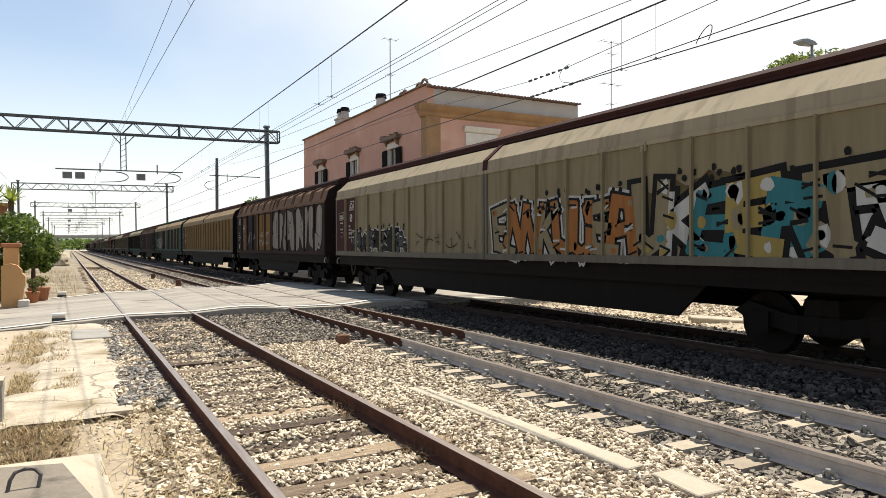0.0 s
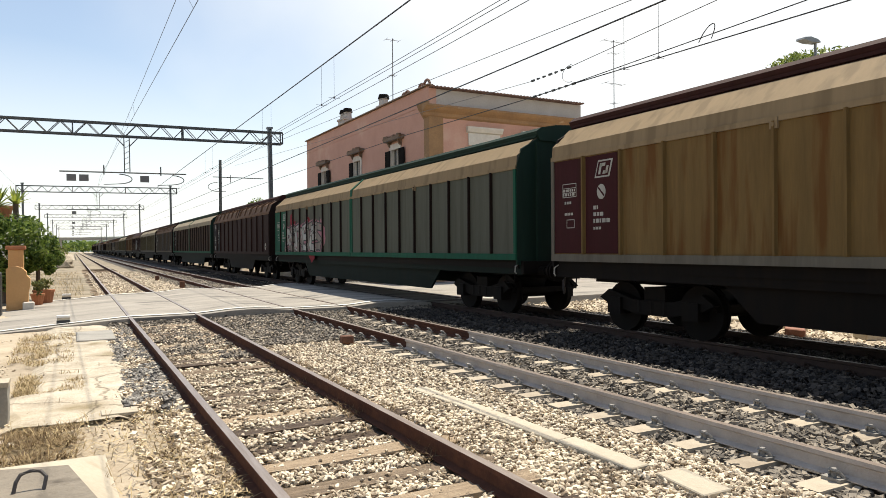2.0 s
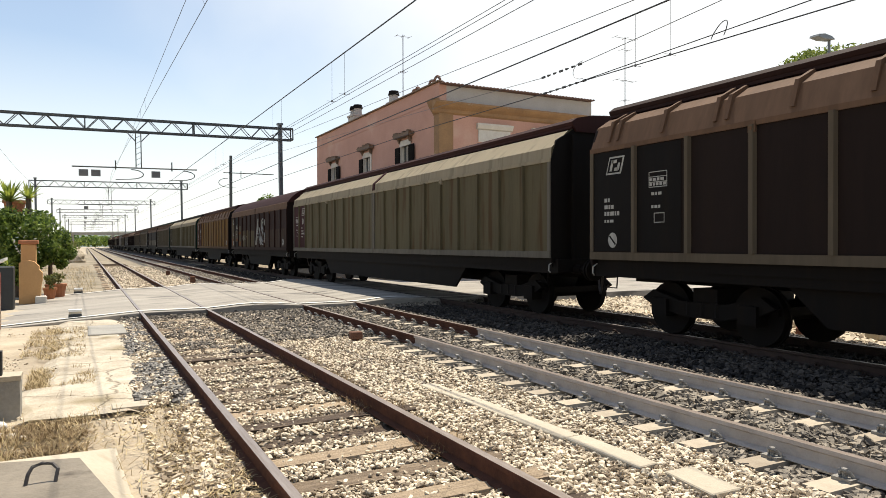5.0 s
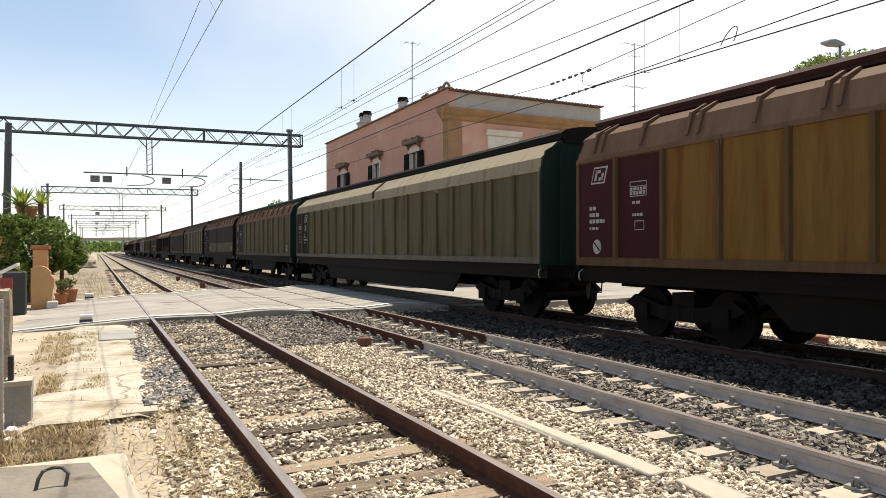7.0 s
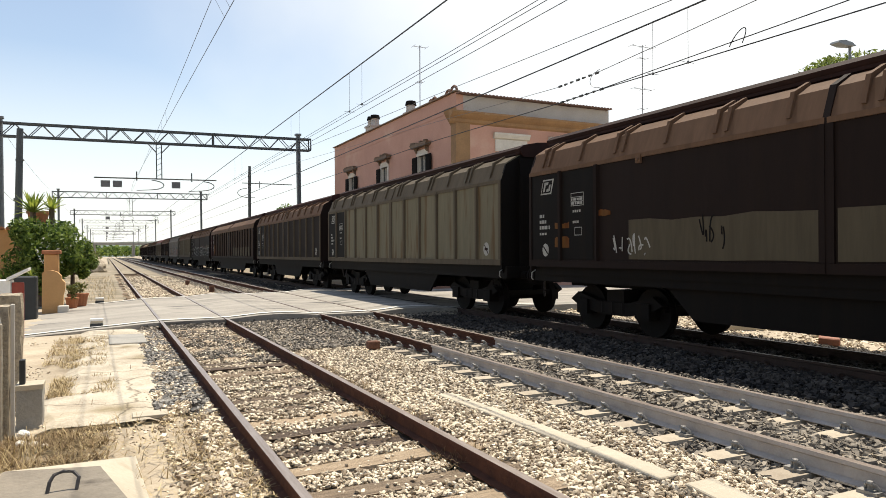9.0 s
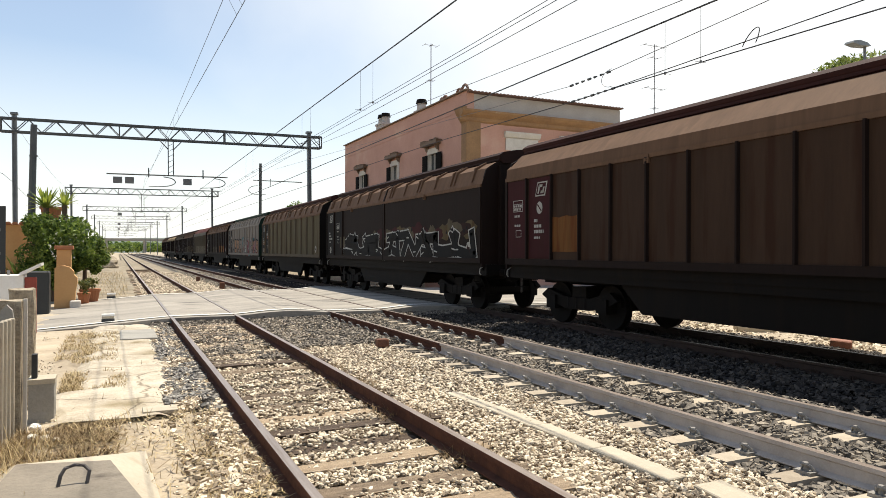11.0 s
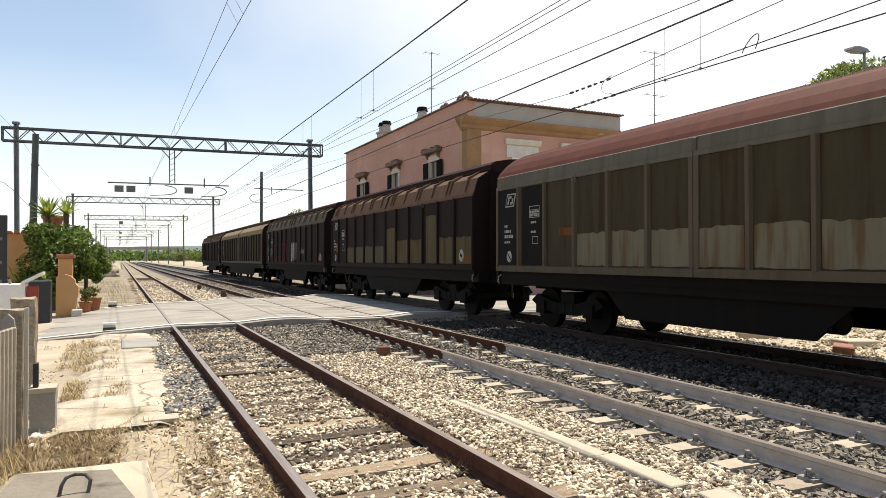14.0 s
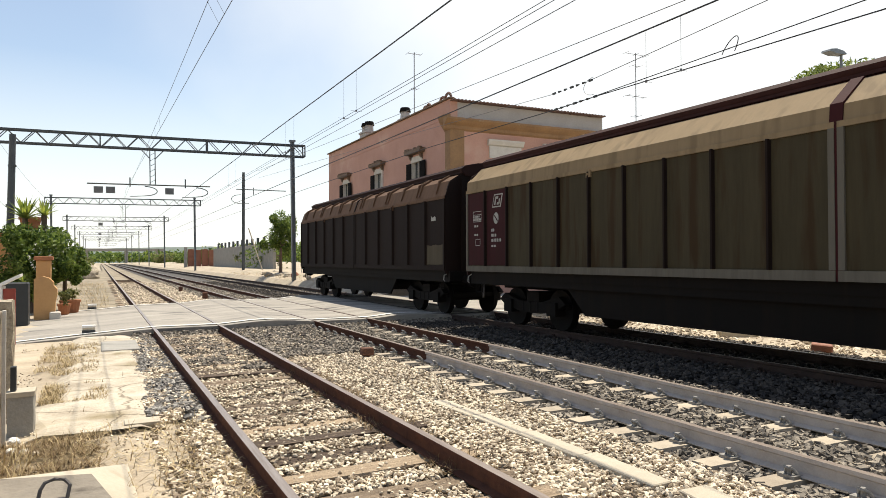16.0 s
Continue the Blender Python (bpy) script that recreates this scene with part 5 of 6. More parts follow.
def portal(y, dz, detailed, tilt):
    po = thing("line_portal", "grey lattice steel portal carrying the overhead lines", "overhead portal", "portals over the tracks", m=pose(0, y, dz, 0, tilt, 0))
    part("beam", BEAM, None, po)
    for x, z0 in ((-5.63, -0.6 - dz), (12.6, -0.6 - dz)):
        b = bmesh.new()
        for sx in (-0.1, 0.1):
            box(b, x + sx - 0.03, x + sx + 0.035, -0.14, 0.14, z0, 10.05)
        k = z0
        while k < 9.6:
            rod(b, (x - 0.1, -0.1, k), (x + 0.1, -0.1, k + 0.5), 0.02, n=4)
            rod(b, (x - 0.1, 0.1, k + 0.5), (x + 0.1, 0.1, k), 0.02, n=4)
            k += 0.5
        box(b, x - 0.09, x + 0.09, -0.05, 0.05, z0, 10.0)
        box(b, x - 0.2, x + 0.2, -0.2, 0.2, 9.95, 10.08)
        part("mast", b, "galvanised", po)
    b = bmesh.new()
    for sx in (-0.16, 0.16):
        rod(b, (3.27 + sx, 0, 8.86), (3.27 + sx, 0, 6.6), 0.035, n=5)
    for k in range(6):
        rod(b, (3.11, 0, 6.7 + k * 0.36), (3.43, 0, 6.9 + k * 0.36), 0.02, n=4)
    rod(b, (2.6, 0, 8.85), (3.1, 0, 8.3), 0.035, n=5)
    rod(b, (3.95, 0, 8.85), (3.45, 0, 8.3), 0.035, n=5)
    part("drop_bracket", b, "mast_dark", po)
    insulated_arm(po, -0.6, 6.9, 6.55, (0.05, 0.75, 4.3) if detailed else (0.3,))
    return po


for i, (y, dz) in enumerate(((49.24, 0.0), (106.0, 0.5), (158.0, 0.9), (209.0, 1.3), (262.0, 1.7), (320.0, 2.1), (380.0, 2.5))):
    portal(y, dz, i == 0, -0.8)

# single mast beyond the far track
sm = thing("overhead_mast", "single steel mast with a bracket for the far track", "mast", m=pose(14.4, 78.5, 0))
b = bmesh.new()
box(b, -0.13, 0.13, -0.13, 0.13, -0.5, 11.4)
box(b, -0.16, 0.16, -0.03, 0.03, -0.5, 10.6)
part("pole", b, "mast_dark", sm)
b = bmesh.new()
rod(b, (0.6, 0, 9.5), (-0.8, 0, 9.5), 0.05, n=6)
rod(b, (-0.3, 0, 9.5), (4.0, -3.0, 9.2), 0.05, n=6)
rod(b, (1.0, -0.5, 8.9), (1.0, -0.5, 9.7), 0.04, n=6)
part("bracket", b, "mast_dark", sm)
b = bmesh.new()
prev = None
for k in range(9):
    a = math.pi * k / 8
    p = (-0.3 - 1.0 * math.sin(a), 0, 8.9 - 0.5 * (1 - math.cos(a)))
    if prev:
        rod(b, prev, p, 0.035, n=6)
    prev = p
rod(b, prev, (0.6, 0, prev[2] + 0.05), 0.03, n=6)
part("registration_arm", b, "mast_dark", sm)


# ---- overhead wires ----
def wire(x, z, r, sag=0.0, span=56.0, y0=-40.0, y1=330.0, start=49.24, mat_name="wire", name="overhead_wire", label="black overhead line wire", x_end=None):
    b = bmesh.new()
    pts = []
    y = y0
    while y <= y1:
        q = ((y - start) % span) / span
        xx = x if x_end is None else x + (x_end - x) * (y - y0) / (y1 - y0)
        pts.append((xx, y, z - sag * 4 * q * (1 - q)))
        y += 4.0
    tube(b, pts, r, 5)
    return tagged(part(name, b, mat_name), label, "wire", "wires over the tracks")


def droppers(x, z_top, z_low, ys, sag):
    for y in ys:
        q = ((y - 49.24) % 56.0) / 56.0
        b = bmesh.new()
        rod(b, (x, y, z_low), (x, y, z_top - sag * 4 * q * (1 - q)), 0.004, n=4)
        rod(b, (x, y, z_low - 0.02), (x, y, z_low + 0.03), 0.024, n=6)
        rod(b, (x - 0.15, y, z_low), (x + 0.15, y, z_low), 0.005, n=4)
        tagged(part("dropper", b, "wire_pale"), "thin hanger wire between two overhead wires", "wire", "hanger wires")


def strand(pts, r, label, mat_name="wire"):
    b = bmesh.new()
    tube(b, pts, r, 5)
    return tagged(part("overhead_wire", b, mat_name), label, "wire", "wires over the tracks")


wire(1.87, 6.66, 0.006, 0.05, label="carrier wire above the siding")
strand([(2.4 if k % 2 else 1.58, -62.8 + 56 * k, 6.25) for k in range(8)][1:], 0.007, "staggered contact wire above the siding")
wire(MAIN, 6.46, 0.016, 0.0, label="thick carrier cable above the main line")
wire(MAIN - 0.03, 5.41, 0.006, 0.0, label="contact wire above the main line")
wire(MAIN + 0.03, 5.37, 0.006, 0.0, label="contact wire above the main line")
wire(MAIN + 0.35, 5.4, 0.007, 0.0, mat_name="wire_pale", label="thin wire above the main line")
strand([(FAR, -40, 5.6), (FAR, 8, 6.5), (FAR, 21, 6.96), (FAR, 49.24, 7.9)], 0.009, "rising feeder wire above the far track", "wire_pale")
wire(FAR, 6.3, 0.018, 0.0, label="carrier cable above the far track")
strand([(FAR, -40, 8.3), (FAR, 8.3, 5.92), (FAR, 12.5, 5.69)], 0.008, "anchor wire running down to the insulators", "wire_pale")
strand([(FAR, 13.95, 5.68), (FAR, 21.2, 6.05), (FAR, 49.24, 7.4)], 0.007, "anchor wire running up from the insulators", "wire_pale")
strand([(FAR, -40, 5.9), (FAR, 6.6, 5.38), (FAR + 0.05, 12.4, 5.31)], 0.010, "contact wire joining another at the insulators")
strand([(FAR + 0.05, -40, 4.9), (FAR + 0.05, 6.0, 5.18), (FAR + 0.05, 12.4, 5.3), (FAR + 0.05, 14.0, 5.3), (FAR + 0.05, 21.2, 5.44), (FAR + 0.05, 49.24, 5.5), (FAR, 330, 5.5)], 0.012, "contact wire above the far track")
wire(-5.9, 9.6, 0.01, 0.5, label="slack line beside the siding mast")
wire(-6.2, 6.2, 0.014, 0.9, label="slack line beside the siding mast")
droppers(MAIN, 6.46, 5.41, (16.7, 17.7, 23.0, 24.2, 34.0, 36.0, 46.0), 0.0)
for y in (13.4, 14.0, 26.0, 28.0):
    b = bmesh.new()
    rod(b, (2.4 - 0.82 * (y + 6.8) / 56, y, 6.245), (1.87, y, 6.665), 0.004, n=4)
    tagged(part("dropper", b, "wire_pale"), "thin hanger wire between two overhead wires", "wire", "hanger wires")
droppers(FAR + 0.03, 6.3, 5.25, (9.8, 10.75), 0.0)


def insulator(y0, y1, x, z):
    it = thing("insulator", "string of dark insulator discs on the wire", "insulator", "insulators", m=pose(x, y0, z))
    n = 7
    for k in range(n):
        b = bmesh.new()
        y = (y1 - y0) * k / (n - 1)
        rod(b, (0, y - 0.05, 0), (0, y + 0.05, 0), 0.015 if k % 3 else 0.03, 0.03, 8)
        part("disc", b, "mast_dark", it)


insulator(12.5, 13.9, FAR, 5.685)
insulator(12.4, 13.9, FAR + 0.05, 5.30)
# the open loop of a jumper wire between two wires
b = bmesh.new()
tube(b, [(FAR, 8.62 - 0.13 * math.sin(math.pi * (-0.15 + 1.2 * k / 16)) * (1 if k > 8 else 1) + 0.12 * math.cos(math.pi * k / 16), 5.27 + 0.26 * math.sin(math.pi * k / 16)) for k in range(17)], 0.009, 5)
tagged(part("jumper_wire", b, "wire"), "looped jumper wire clamped between two wires", "wire")
b = bmesh.new()
tube(b, [(FAR, 12.4 + 0.35 * math.sin(math.pi * k / 10), 5.34 + 0.4 * (1 - math.cos(math.pi * k / 10)) / 2) for k in range(11)], 0.007, 5)
tagged(part("jumper_wire", b, "wire_pale"), "slack jumper wire beside the insulators", "wire")

# ---- street lamp and trees behind the train ----
lamp = thing("street_lamp", "grey street lamp with a flat round head", "street lamp", m=pose(24.85, 16.3, 0.22))
b = bmesh.new()
rod(b, (0, 0, -0.4), (0, 0, 9.0), 0.08, 0.05, 10)
part("pole", b, "galvanised", lamp)
b = bmesh.new()
rod(b, (0, 0, 9.0), (-0.25, 0.1, 9.02), 0.04, n=6)
prism(b, [(0.1, 9.0), (-0.1, 9.1), (-0.5, 9.14), (-0.85, 9.08), (-0.9, 9.0), (-0.5, 8.95)], -0.18, 0.18)
part("lamp_head", b, "galvanised", lamp)


def leaves(n, centre, radii, size, material, seed, clumps=14, flat=0.0, lower=-1.0):
    """Many small bent leaf quads gathered in uneven clumps."""
    rng = np.random.default_rng(seed)
    d = rng.normal(size=(clumps, 3))
    d /= np.linalg.norm(d, axis=1)[:, None]
    d[:, 2] = np.maximum(d[:, 2], lower)
    cc = d * rng.uniform(0.35, 0.85, (clumps, 1))
    idx = rng.integers(0, clumps, n)
    r = rng.uniform(0.16, 0.42, clumps)
    e = rng.normal(size=(n, 3))
    e /= np.linalg.norm(e, axis=1)[:, None]
    p = (cc[idx] + e * (r[idx] * rng.uniform(0.35, 1.1, n) ** 0.5)[:, None]) * np.array(radii) + np.array(centre)
    u = rng.normal(size=(n, 3))
    u /= np.linalg.norm(u, axis=1)[:, None]
    w = np.cross(u, rng.normal(size=(n, 3)))
    w /= np.linalg.norm(w, axis=1)[:, None] + 1e-9
    s = rng.uniform(0.6, 1.3, n)[:, None] * size
    a, b_, c, q = p - u * s, p + w * s * 0.38, p + u * s, p - w * s * 0.38
    v = np.stack([a, b_, c, q], 1).reshape(-1, 3)
    f = (np.arange(n)[:, None] * 4 + np.array([0, 1, 2, 3])).tolist()
    me = bpy.data.meshes.new("crown")
    me.from_pydata(v.tolist(), [], f)
    me.materials.append(M[material])
    return me


def tree(name, x, y, z, h, radii, n, size, material, label, seed, clumps=16, lean=0.0, lower=-0.4):
    tr = thing(name, label, "tree" if name.endswith("tree") else "bush", m=pose(x, y, z))
    rnd = random.Random(seed)
    b = bmesh.new()
    rod(b, (0, 0, -0.3), (lean * 0.4, 0, h * 0.45), 0.05 * h ** 0.7, 0.032 * h ** 0.7, 8)
    for k in range(6):
        a = 6.28 * k / 6 + rnd.uniform(-0.4, 0.4)
        rod(b, (lean * 0.4, 0, h * 0.42), (lean + radii[0] * 0.6 * math.cos(a), radii[1] * 0.6 * math.sin(a), h - radii[2] * rnd.uniform(0.6, 1.1)), 0.022 * h ** 0.7, 0.006, 6)
    part("trunk", b, "bark", tr)
    part("crown", leaves(n, (lean, 0, h - radii[2]), radii, size, material, seed, clumps, lower=lower), None, tr)
    return tr


tree("pine_tree", 43.6, 28.2, 0, 14.5, (6.0, 6.0, 2.2), 26000, 0.16, "leaf_pine", "umbrella pine with a flat broad green crown", 51, 34)
tree("pine_tree", 57.0, 28.0, 0, 15.8, (5.0, 5.0, 2.0), 7000, 0.16, "leaf_pine", "umbrella pine behind another pine", 52, 30)
tree("leafy_tree", 14.3, 60.5, 0.4, 5.6, (2.0, 2.0, 2.3), 8000, 0.12, "leaf_green", "small dense green tree beside the mast", 53, 22, lower=-0.8)

# distance haze is mixed into this grey-green
M["far_hill"] = mat("far_hill", (0.19, 0.23, 0.2), (0.11, 0.14, 0.13), big=0.03, fine=0.3, bump=0)
# ---- beyond the tracks: bank, wall, greenery, far bridge ----
bw = thing("brick_wall", "low red brick wall on the bank", "wall", m=pose(0, 0, 0))
b = bmesh.new()
for k in range(6):
    box(b, 14.2 + k * 1.15, 15.3 + k * 1.15, 130 - k * 0.4, 130.35 - k * 0.4, 0.3, 3.6 - 0.1 * (k % 2))
part("wall", b, "brick", bw)
b = bmesh.new()
box(b, 13.6, 14.1, 129.8, 130.4, 0.3, 4.0)
part("pier", b, "concrete_grey", bw)
cw = thing("concrete_wall", "long grey concrete wall with short posts on top", "wall")
b = bmesh.new()
box(b, 18.0, 18.35, 80, 126, 0.4, 3.6)
part("wall", b, "concrete_grey", cw)
for k in range(12):
    part("post", cached("wp", lambda: boxmesh("post", -0.14, 0.14, -0.14, 0.14, 0, 0.85, "mast_dark")), None, cw, m=pose(18.18, 82 + k * 3.6, 3.6))
pr = thing("leaning_pole", "thin pale pole leaning on the bank", "pole", m=pose(15.6, 74, 0.4))
b = bmesh.new()
rod(b, (0, 0, 0), (-1.5, 0, 4.6), 0.06, n=6)
part("pole", b, "concrete", pr)
rnd = random.Random(11)
for k in range(16):
    y = 70 + 16 * k + rnd.uniform(-4, 4)
    r = rnd.uniform(1.5, 3.4)
    tree("roadside_bush", 19.5 + rnd.uniform(-1.5, 9) + k * 0.2, y, 0.3, 2.0 + r * 0.7, (r * 1.5, r * 1.5, r * 0.7), 1500, 0.2 + 0.012 * k, rnd.choice(("leaf_green", "leaf_dry", "leaf_green")), "wild green bush on the far bank", 60 + k, 16, lower=-1)
for k in range(12):
    y = 62 + 20 * k + rnd.uniform(-4, 4)
    r = rnd.uniform(1.2, 2.6)
    tree("roadside_bush", -3.2 - rnd.uniform(0, 3) - 0.15 * k, y, -0.3, 1.4 + r * 0.7, (r * 1.4, r * 1.4, r * 0.7), 1300, 0.2 + 0.012 * k, rnd.choice(("leaf_green", "leaf_dry", "leaf_dry")), "dusty bush beside the siding", 90 + k, 14, lower=-1)
far = []
for side, x0, x1, yy in ((0, 25, 190, 390), (1, -160, -14, 390), (2, -90, 110, 480)):
    rng = np.random.default_rng(side)
    me = leaves(7000, ((x0 + x1) / 2, yy, 4.0 if side < 2 else 2.8), ((x1 - x0) / 2, 30, 7.6 if side < 2 else 5.0), 1.3, "leaf_dry" if side == 1 else "leaf_green", 200 + side, 60, lower=-0.2)
    ob = new("far_woods", me)
    tagged(ob, "far line of low trees at the horizon", "woods", kind="stuff")
br = thing("road_bridge", "grey concrete road bridge crossing the tracks far away", "bridge", m=pose(0, 430, 0))
b = bmesh.new()
box(b, -16, 34, -4, 4, 7.0, 8.4)
part("deck", b, "concrete_grey", br)
for x in (-14, -6, 14, 30):
    part("pier", boxmesh("pier", x - 0.8, x + 0.8, -3, 3, -0.6, 7.0, "concrete_grey"), None, br)

bm = bmesh.new()
hv = []
for k in range(101):
    x = -700 + 16 * k
    h = 14.5 + 5 * noise.noise((k * 0.13, 2, 0)) + 2.5 * noise.noise((k * 0.55, 5, 0))
    hv.append((bm.verts.new((x, 700, -1)), bm.verts.new((x, 720, h)), bm.verts.new((x, 800, -1))))
for a, c in zip(hv, hv[1:]):
    bm.faces.new((a[0], c[0], c[1], a[1]))
    bm.faces.new((a[1], c[1], c[2], a[2]))
tagged(part("backdrop", bm, "far_hill"), "low hazy wooded hills on the horizon", kind="structure")

# rubble heap and boulder
def rock(x, y, z, r, material, label, seed, name="boulder"):
    rnd = random.Random(seed)
    b = bmesh.new()
    bmesh.ops.create_icosphere(b, subdivisions=3, radius=r)
    for v in b.verts:
        v.co *= 1 + 0.35 * noise.noise(v.co * (1.6 / r) + Vector((seed, 0, 0)))
        v.co.z *= 0.75
    return tagged(part(name, b, material, m=pose(x, y, z)), label, name)


rock(-1.0, 78, 0.2, 1.15, "rubble_stone", "pale earth-covered boulder beside the siding", 3)
rnd = random.Random(77)
for k in range(26):
    y = 36 + rnd.uniform(0, 34)
    rock(12.3 + rnd.uniform(0.6, 2.6), y, 0.28 + rnd.uniform(0, 0.15), rnd.uniform(0.12, 0.4), rnd.choice(("rubble_stone", "concrete", "brick")), "broken stone on the bank beside the far track", 100 + k, "rubble_stone")
for k, (y, x, rz, mm) in enumerate(((6.6, 12.6, 12, "brick"), (7.4, 13.4, -20, "concrete"), (8.8, 12.7, 35, "brick"), (9.3, 13.8, 5, "concrete"), (5.8, 13.4, 70, "brick"), (11.0, 13.2, -35, "concrete"))):
    tagged(part("debris_slab", boxmesh("debris_slab", -0.6, 0.6, -0.18, 0.18, 0, 0.14, mm, 0.02), None, m=pose(x, y, -0.2, 4, 3, rz)), "broken slab lying beyond the far track", "debris", "debris beyond the track")
sheet("yard", 12.0, 60, -10, 17.6, -0.2, "dry_earth", 30, 20, 0.05, "pale dry yard beyond the far track")

# ---- level crossing posts and small track fittings ----
for y in (18.2, 27.0):
    st = thing("crossing_marker", "small marker block at the road edge, shaded side coloured black, lit top white", "marker", "crossing markers", m=pose(-0.2, y, -0.12))
    # black body paints the shaded side, white cap the lit top
    part("block", boxmesh("block", -0.14, 0.14, -0.1, 0.1, 0.0, 0.10, "black_sheet", 0.01), None, st)
    part("cap", boxmesh("cap", -0.14, 0.14, -0.1, 0.1, 0.16, 0.21, "white_paint", 0.005), None, st)
    part("post", boxmesh("post", -0.13, 0.13, -0.08, 0.08, 0.1, 0.16, "concrete"), None, st)

for x, y, h in ((4.39, 11.9, 0.2), (4.35, 33.0, 0.35), (4.2, 42.0, 0.3)):
    bx = thing("track_box", "small rusty iron box on a stub between the tracks", "track box", "track boxes", m=pose(x, y, -0.2))
    part("box", boxmesh("box", -0.11, 0.11, -0.08, 0.08, 0.06, h, "rust_iron", 0.012), None, bx)
    part("foot", boxmesh("foot", -0.05, 0.05, -0.05, 0.05, -0.1, 0.06, "rust_iron"), None, bx)

duct = thing("cable_duct", "line of pale concrete cable duct covers in the ballast", "cable duct")
rnd = random.Random(2)
for k, y in enumerate((4.05, 4.98, 5.9, 6.83)):
    x = 3.93 - (y - 4.0) * 0.034
    part("cover", boxmesh("cover", -0.105, 0.105, 0, 0.9, 0, 0.05, "concrete", 0.008), None, duct, m=pose(x, y, -0.198 + rnd.uniform(-0.006, 0.008), rnd.uniform(-0.6, 0.6), rnd.uniform(-1, 1), 1.9 + rnd.uniform(-0.6, 0.6)))
part("cover", boxmesh("cover", -0.13, 0.13, 0, 0.5, 0, 0.05, "concrete", 0.008), None, duct, "cracked cover lying askew", m=pose(3.98, 3.35, -0.185, 1, -2, -6))

# ---- path beside the siding ----
bm = bmesh.new()
left, right = [], []
for j in range(121):
    y = 7.85 + j * 0.082
    wob = 0.07 * noise.noise((y * 1.1, 0, 3)) + 0.05 * noise.noise((y * 3.7, 1, 3))
    right.append((0.66 + wob + (0.05 if y > 9.5 else -0.1), y))
    left.append((-0.5 + 0.25 * noise.noise((y * 0.8, 5, 1)) - (0.25 if y < 9.6 else 0.0), y))
rows = []
for (lx, y), (rx, _) in zip(left, right):
    rows.append([bm.verts.new((lx + (rx - lx) * i / 8, y, -0.125 + 0.012 * noise.noise((i * 0.9, y * 1.2, 2)) - (0.05 if i in (0, 8) else 0))) for i in range(9)])
for a, c in zip(rows, rows[1:]):
    for i in range(8):
        bm.faces.new((a[i], a[i + 1], c[i + 1], c[i]))
tagged(part("pavement", bm, "concrete_path"), "cracked pale concrete path beside the siding", kind="structure")
tagged(part("inspection_cover", boxmesh("inspection_cover", 0.25, 0.6, 7.96, 8.22, -0.15, -0.112, "concrete", 0.004), None), "pale square inspection cover in the path", "cover")
tagged(part("path_slab", boxmesh("path_slab", 0.05, 0.72, 14.6, 16.2, -0.16, -0.10, "concrete_grey", 0.01), None), "grey concrete slab let into the path", "slab")

# concrete hatch with sloped sides and an iron handle
hatch = thing("concrete_hatch", "pale concrete hatch with sloped sides and a bent iron handle", "hatch")
b = bmesh.new()
o = [(-0.95, 4.2), (0.32, 4.2), (0.23, 6.52), (-0.78, 6.45)]
i_ = [(-0.82, 4.4), (0.2, 4.4), (-0.04, 5.62), (-0.65, 5.78)]
vo, vm, vi = [[b.verts.new((x, y, z)) for x, y in q] for q, z in ((o, -0.22), (o, -0.14), (i_, 0.06))]
for k in range(4):
    b.faces.new((vo[k], vo[(k + 1) % 4], vm[(k + 1) % 4], vm[k]))
    b.faces.new((vm[k], vm[(k + 1) % 4], vi[(k + 1) % 4], vi[k])).material_index = 0
# top face lit less than the bevels by its darker colour
b.faces.new(vi).material_index = 1
part("slab", b, ["concrete", "concrete_dirty"], hatch)
b = bmesh.new()
hp = [(-0.45, 5.72, 0.0), (-0.43, 5.74, 0.08), (-0.4, 5.76, 0.12), (-0.33, 5.77, 0.135), (-0.26, 5.77, 0.125), (-0.22, 5.75, 0.09), (-0.24, 5.72, 0.0)]
tube(b, [(0.08 + 0.8 * (x + 0.33) - 0.33, y - 0.6, 0.05 + 0.95 * z) for x, y, z in hp], 0.012, 8)
part("handle", b, "iron", hatch, "bent black iron handle")

# ---- gate pillars, fence, meter block ----
def rough_box(name, x0, x1, y0, y1, z0, z1, material, amount, seed, cuts=5):
    b = bmesh.new()
    box(b, x0, x1, y0, y1, z0, z1)
    bmesh.ops.subdivide_edges(b, edges=b.edges[:], cuts=cuts, use_grid_fill=True)
    for v in b.verts:
        q = noise.noise_vector(v.co * 9 + Vector((seed, 0, 0)))
        v.co += q * amount
    return finish(b, name, material)


gp = thing("gate_pillar", "weathered stone gate pillar with a pale painted iron post", "pillar", m=pose(-0.92, 7.75, -0.2))
part("shaft", rough_box("shaft", -0.1, 0.09, -0.1, 0.12, 0, 1.32, "rubble_stone", 0.014, 1), None, gp)
part("iron_post", boxmesh("iron_post", 0.1, 0.135, -0.03, 0.0, 0, 1.33, "white_trim", 0.004), None, gp, "flaking pale iron post")
gp2 = thing("gate_pillar", "rough rubble stone pillar", "pillar", m=pose(-0.96, 9.1, -0.2))
part("shaft", rough_box("shaft", -0.13, 0.11, -0.12, 0.12, 0, 1.36, "rubble_stone", 0.022, 2, 7), None, gp2)
mb = thing("meter_block", "grey concrete block carrying a small black box", "concrete block", m=pose(-0.7, 8.3, -0.2))
part("block", rough_box("block", -0.12, 0.11, -0.12, 0.16, 0, 0.42, "concrete_grey", 0.006, 4), None, mb)
part("slab", rough_box("slab", -0.13, 0.12, -0.13, 0.17, 0.42, 0.47, "concrete", 0.004, 5, 3), None, mb)
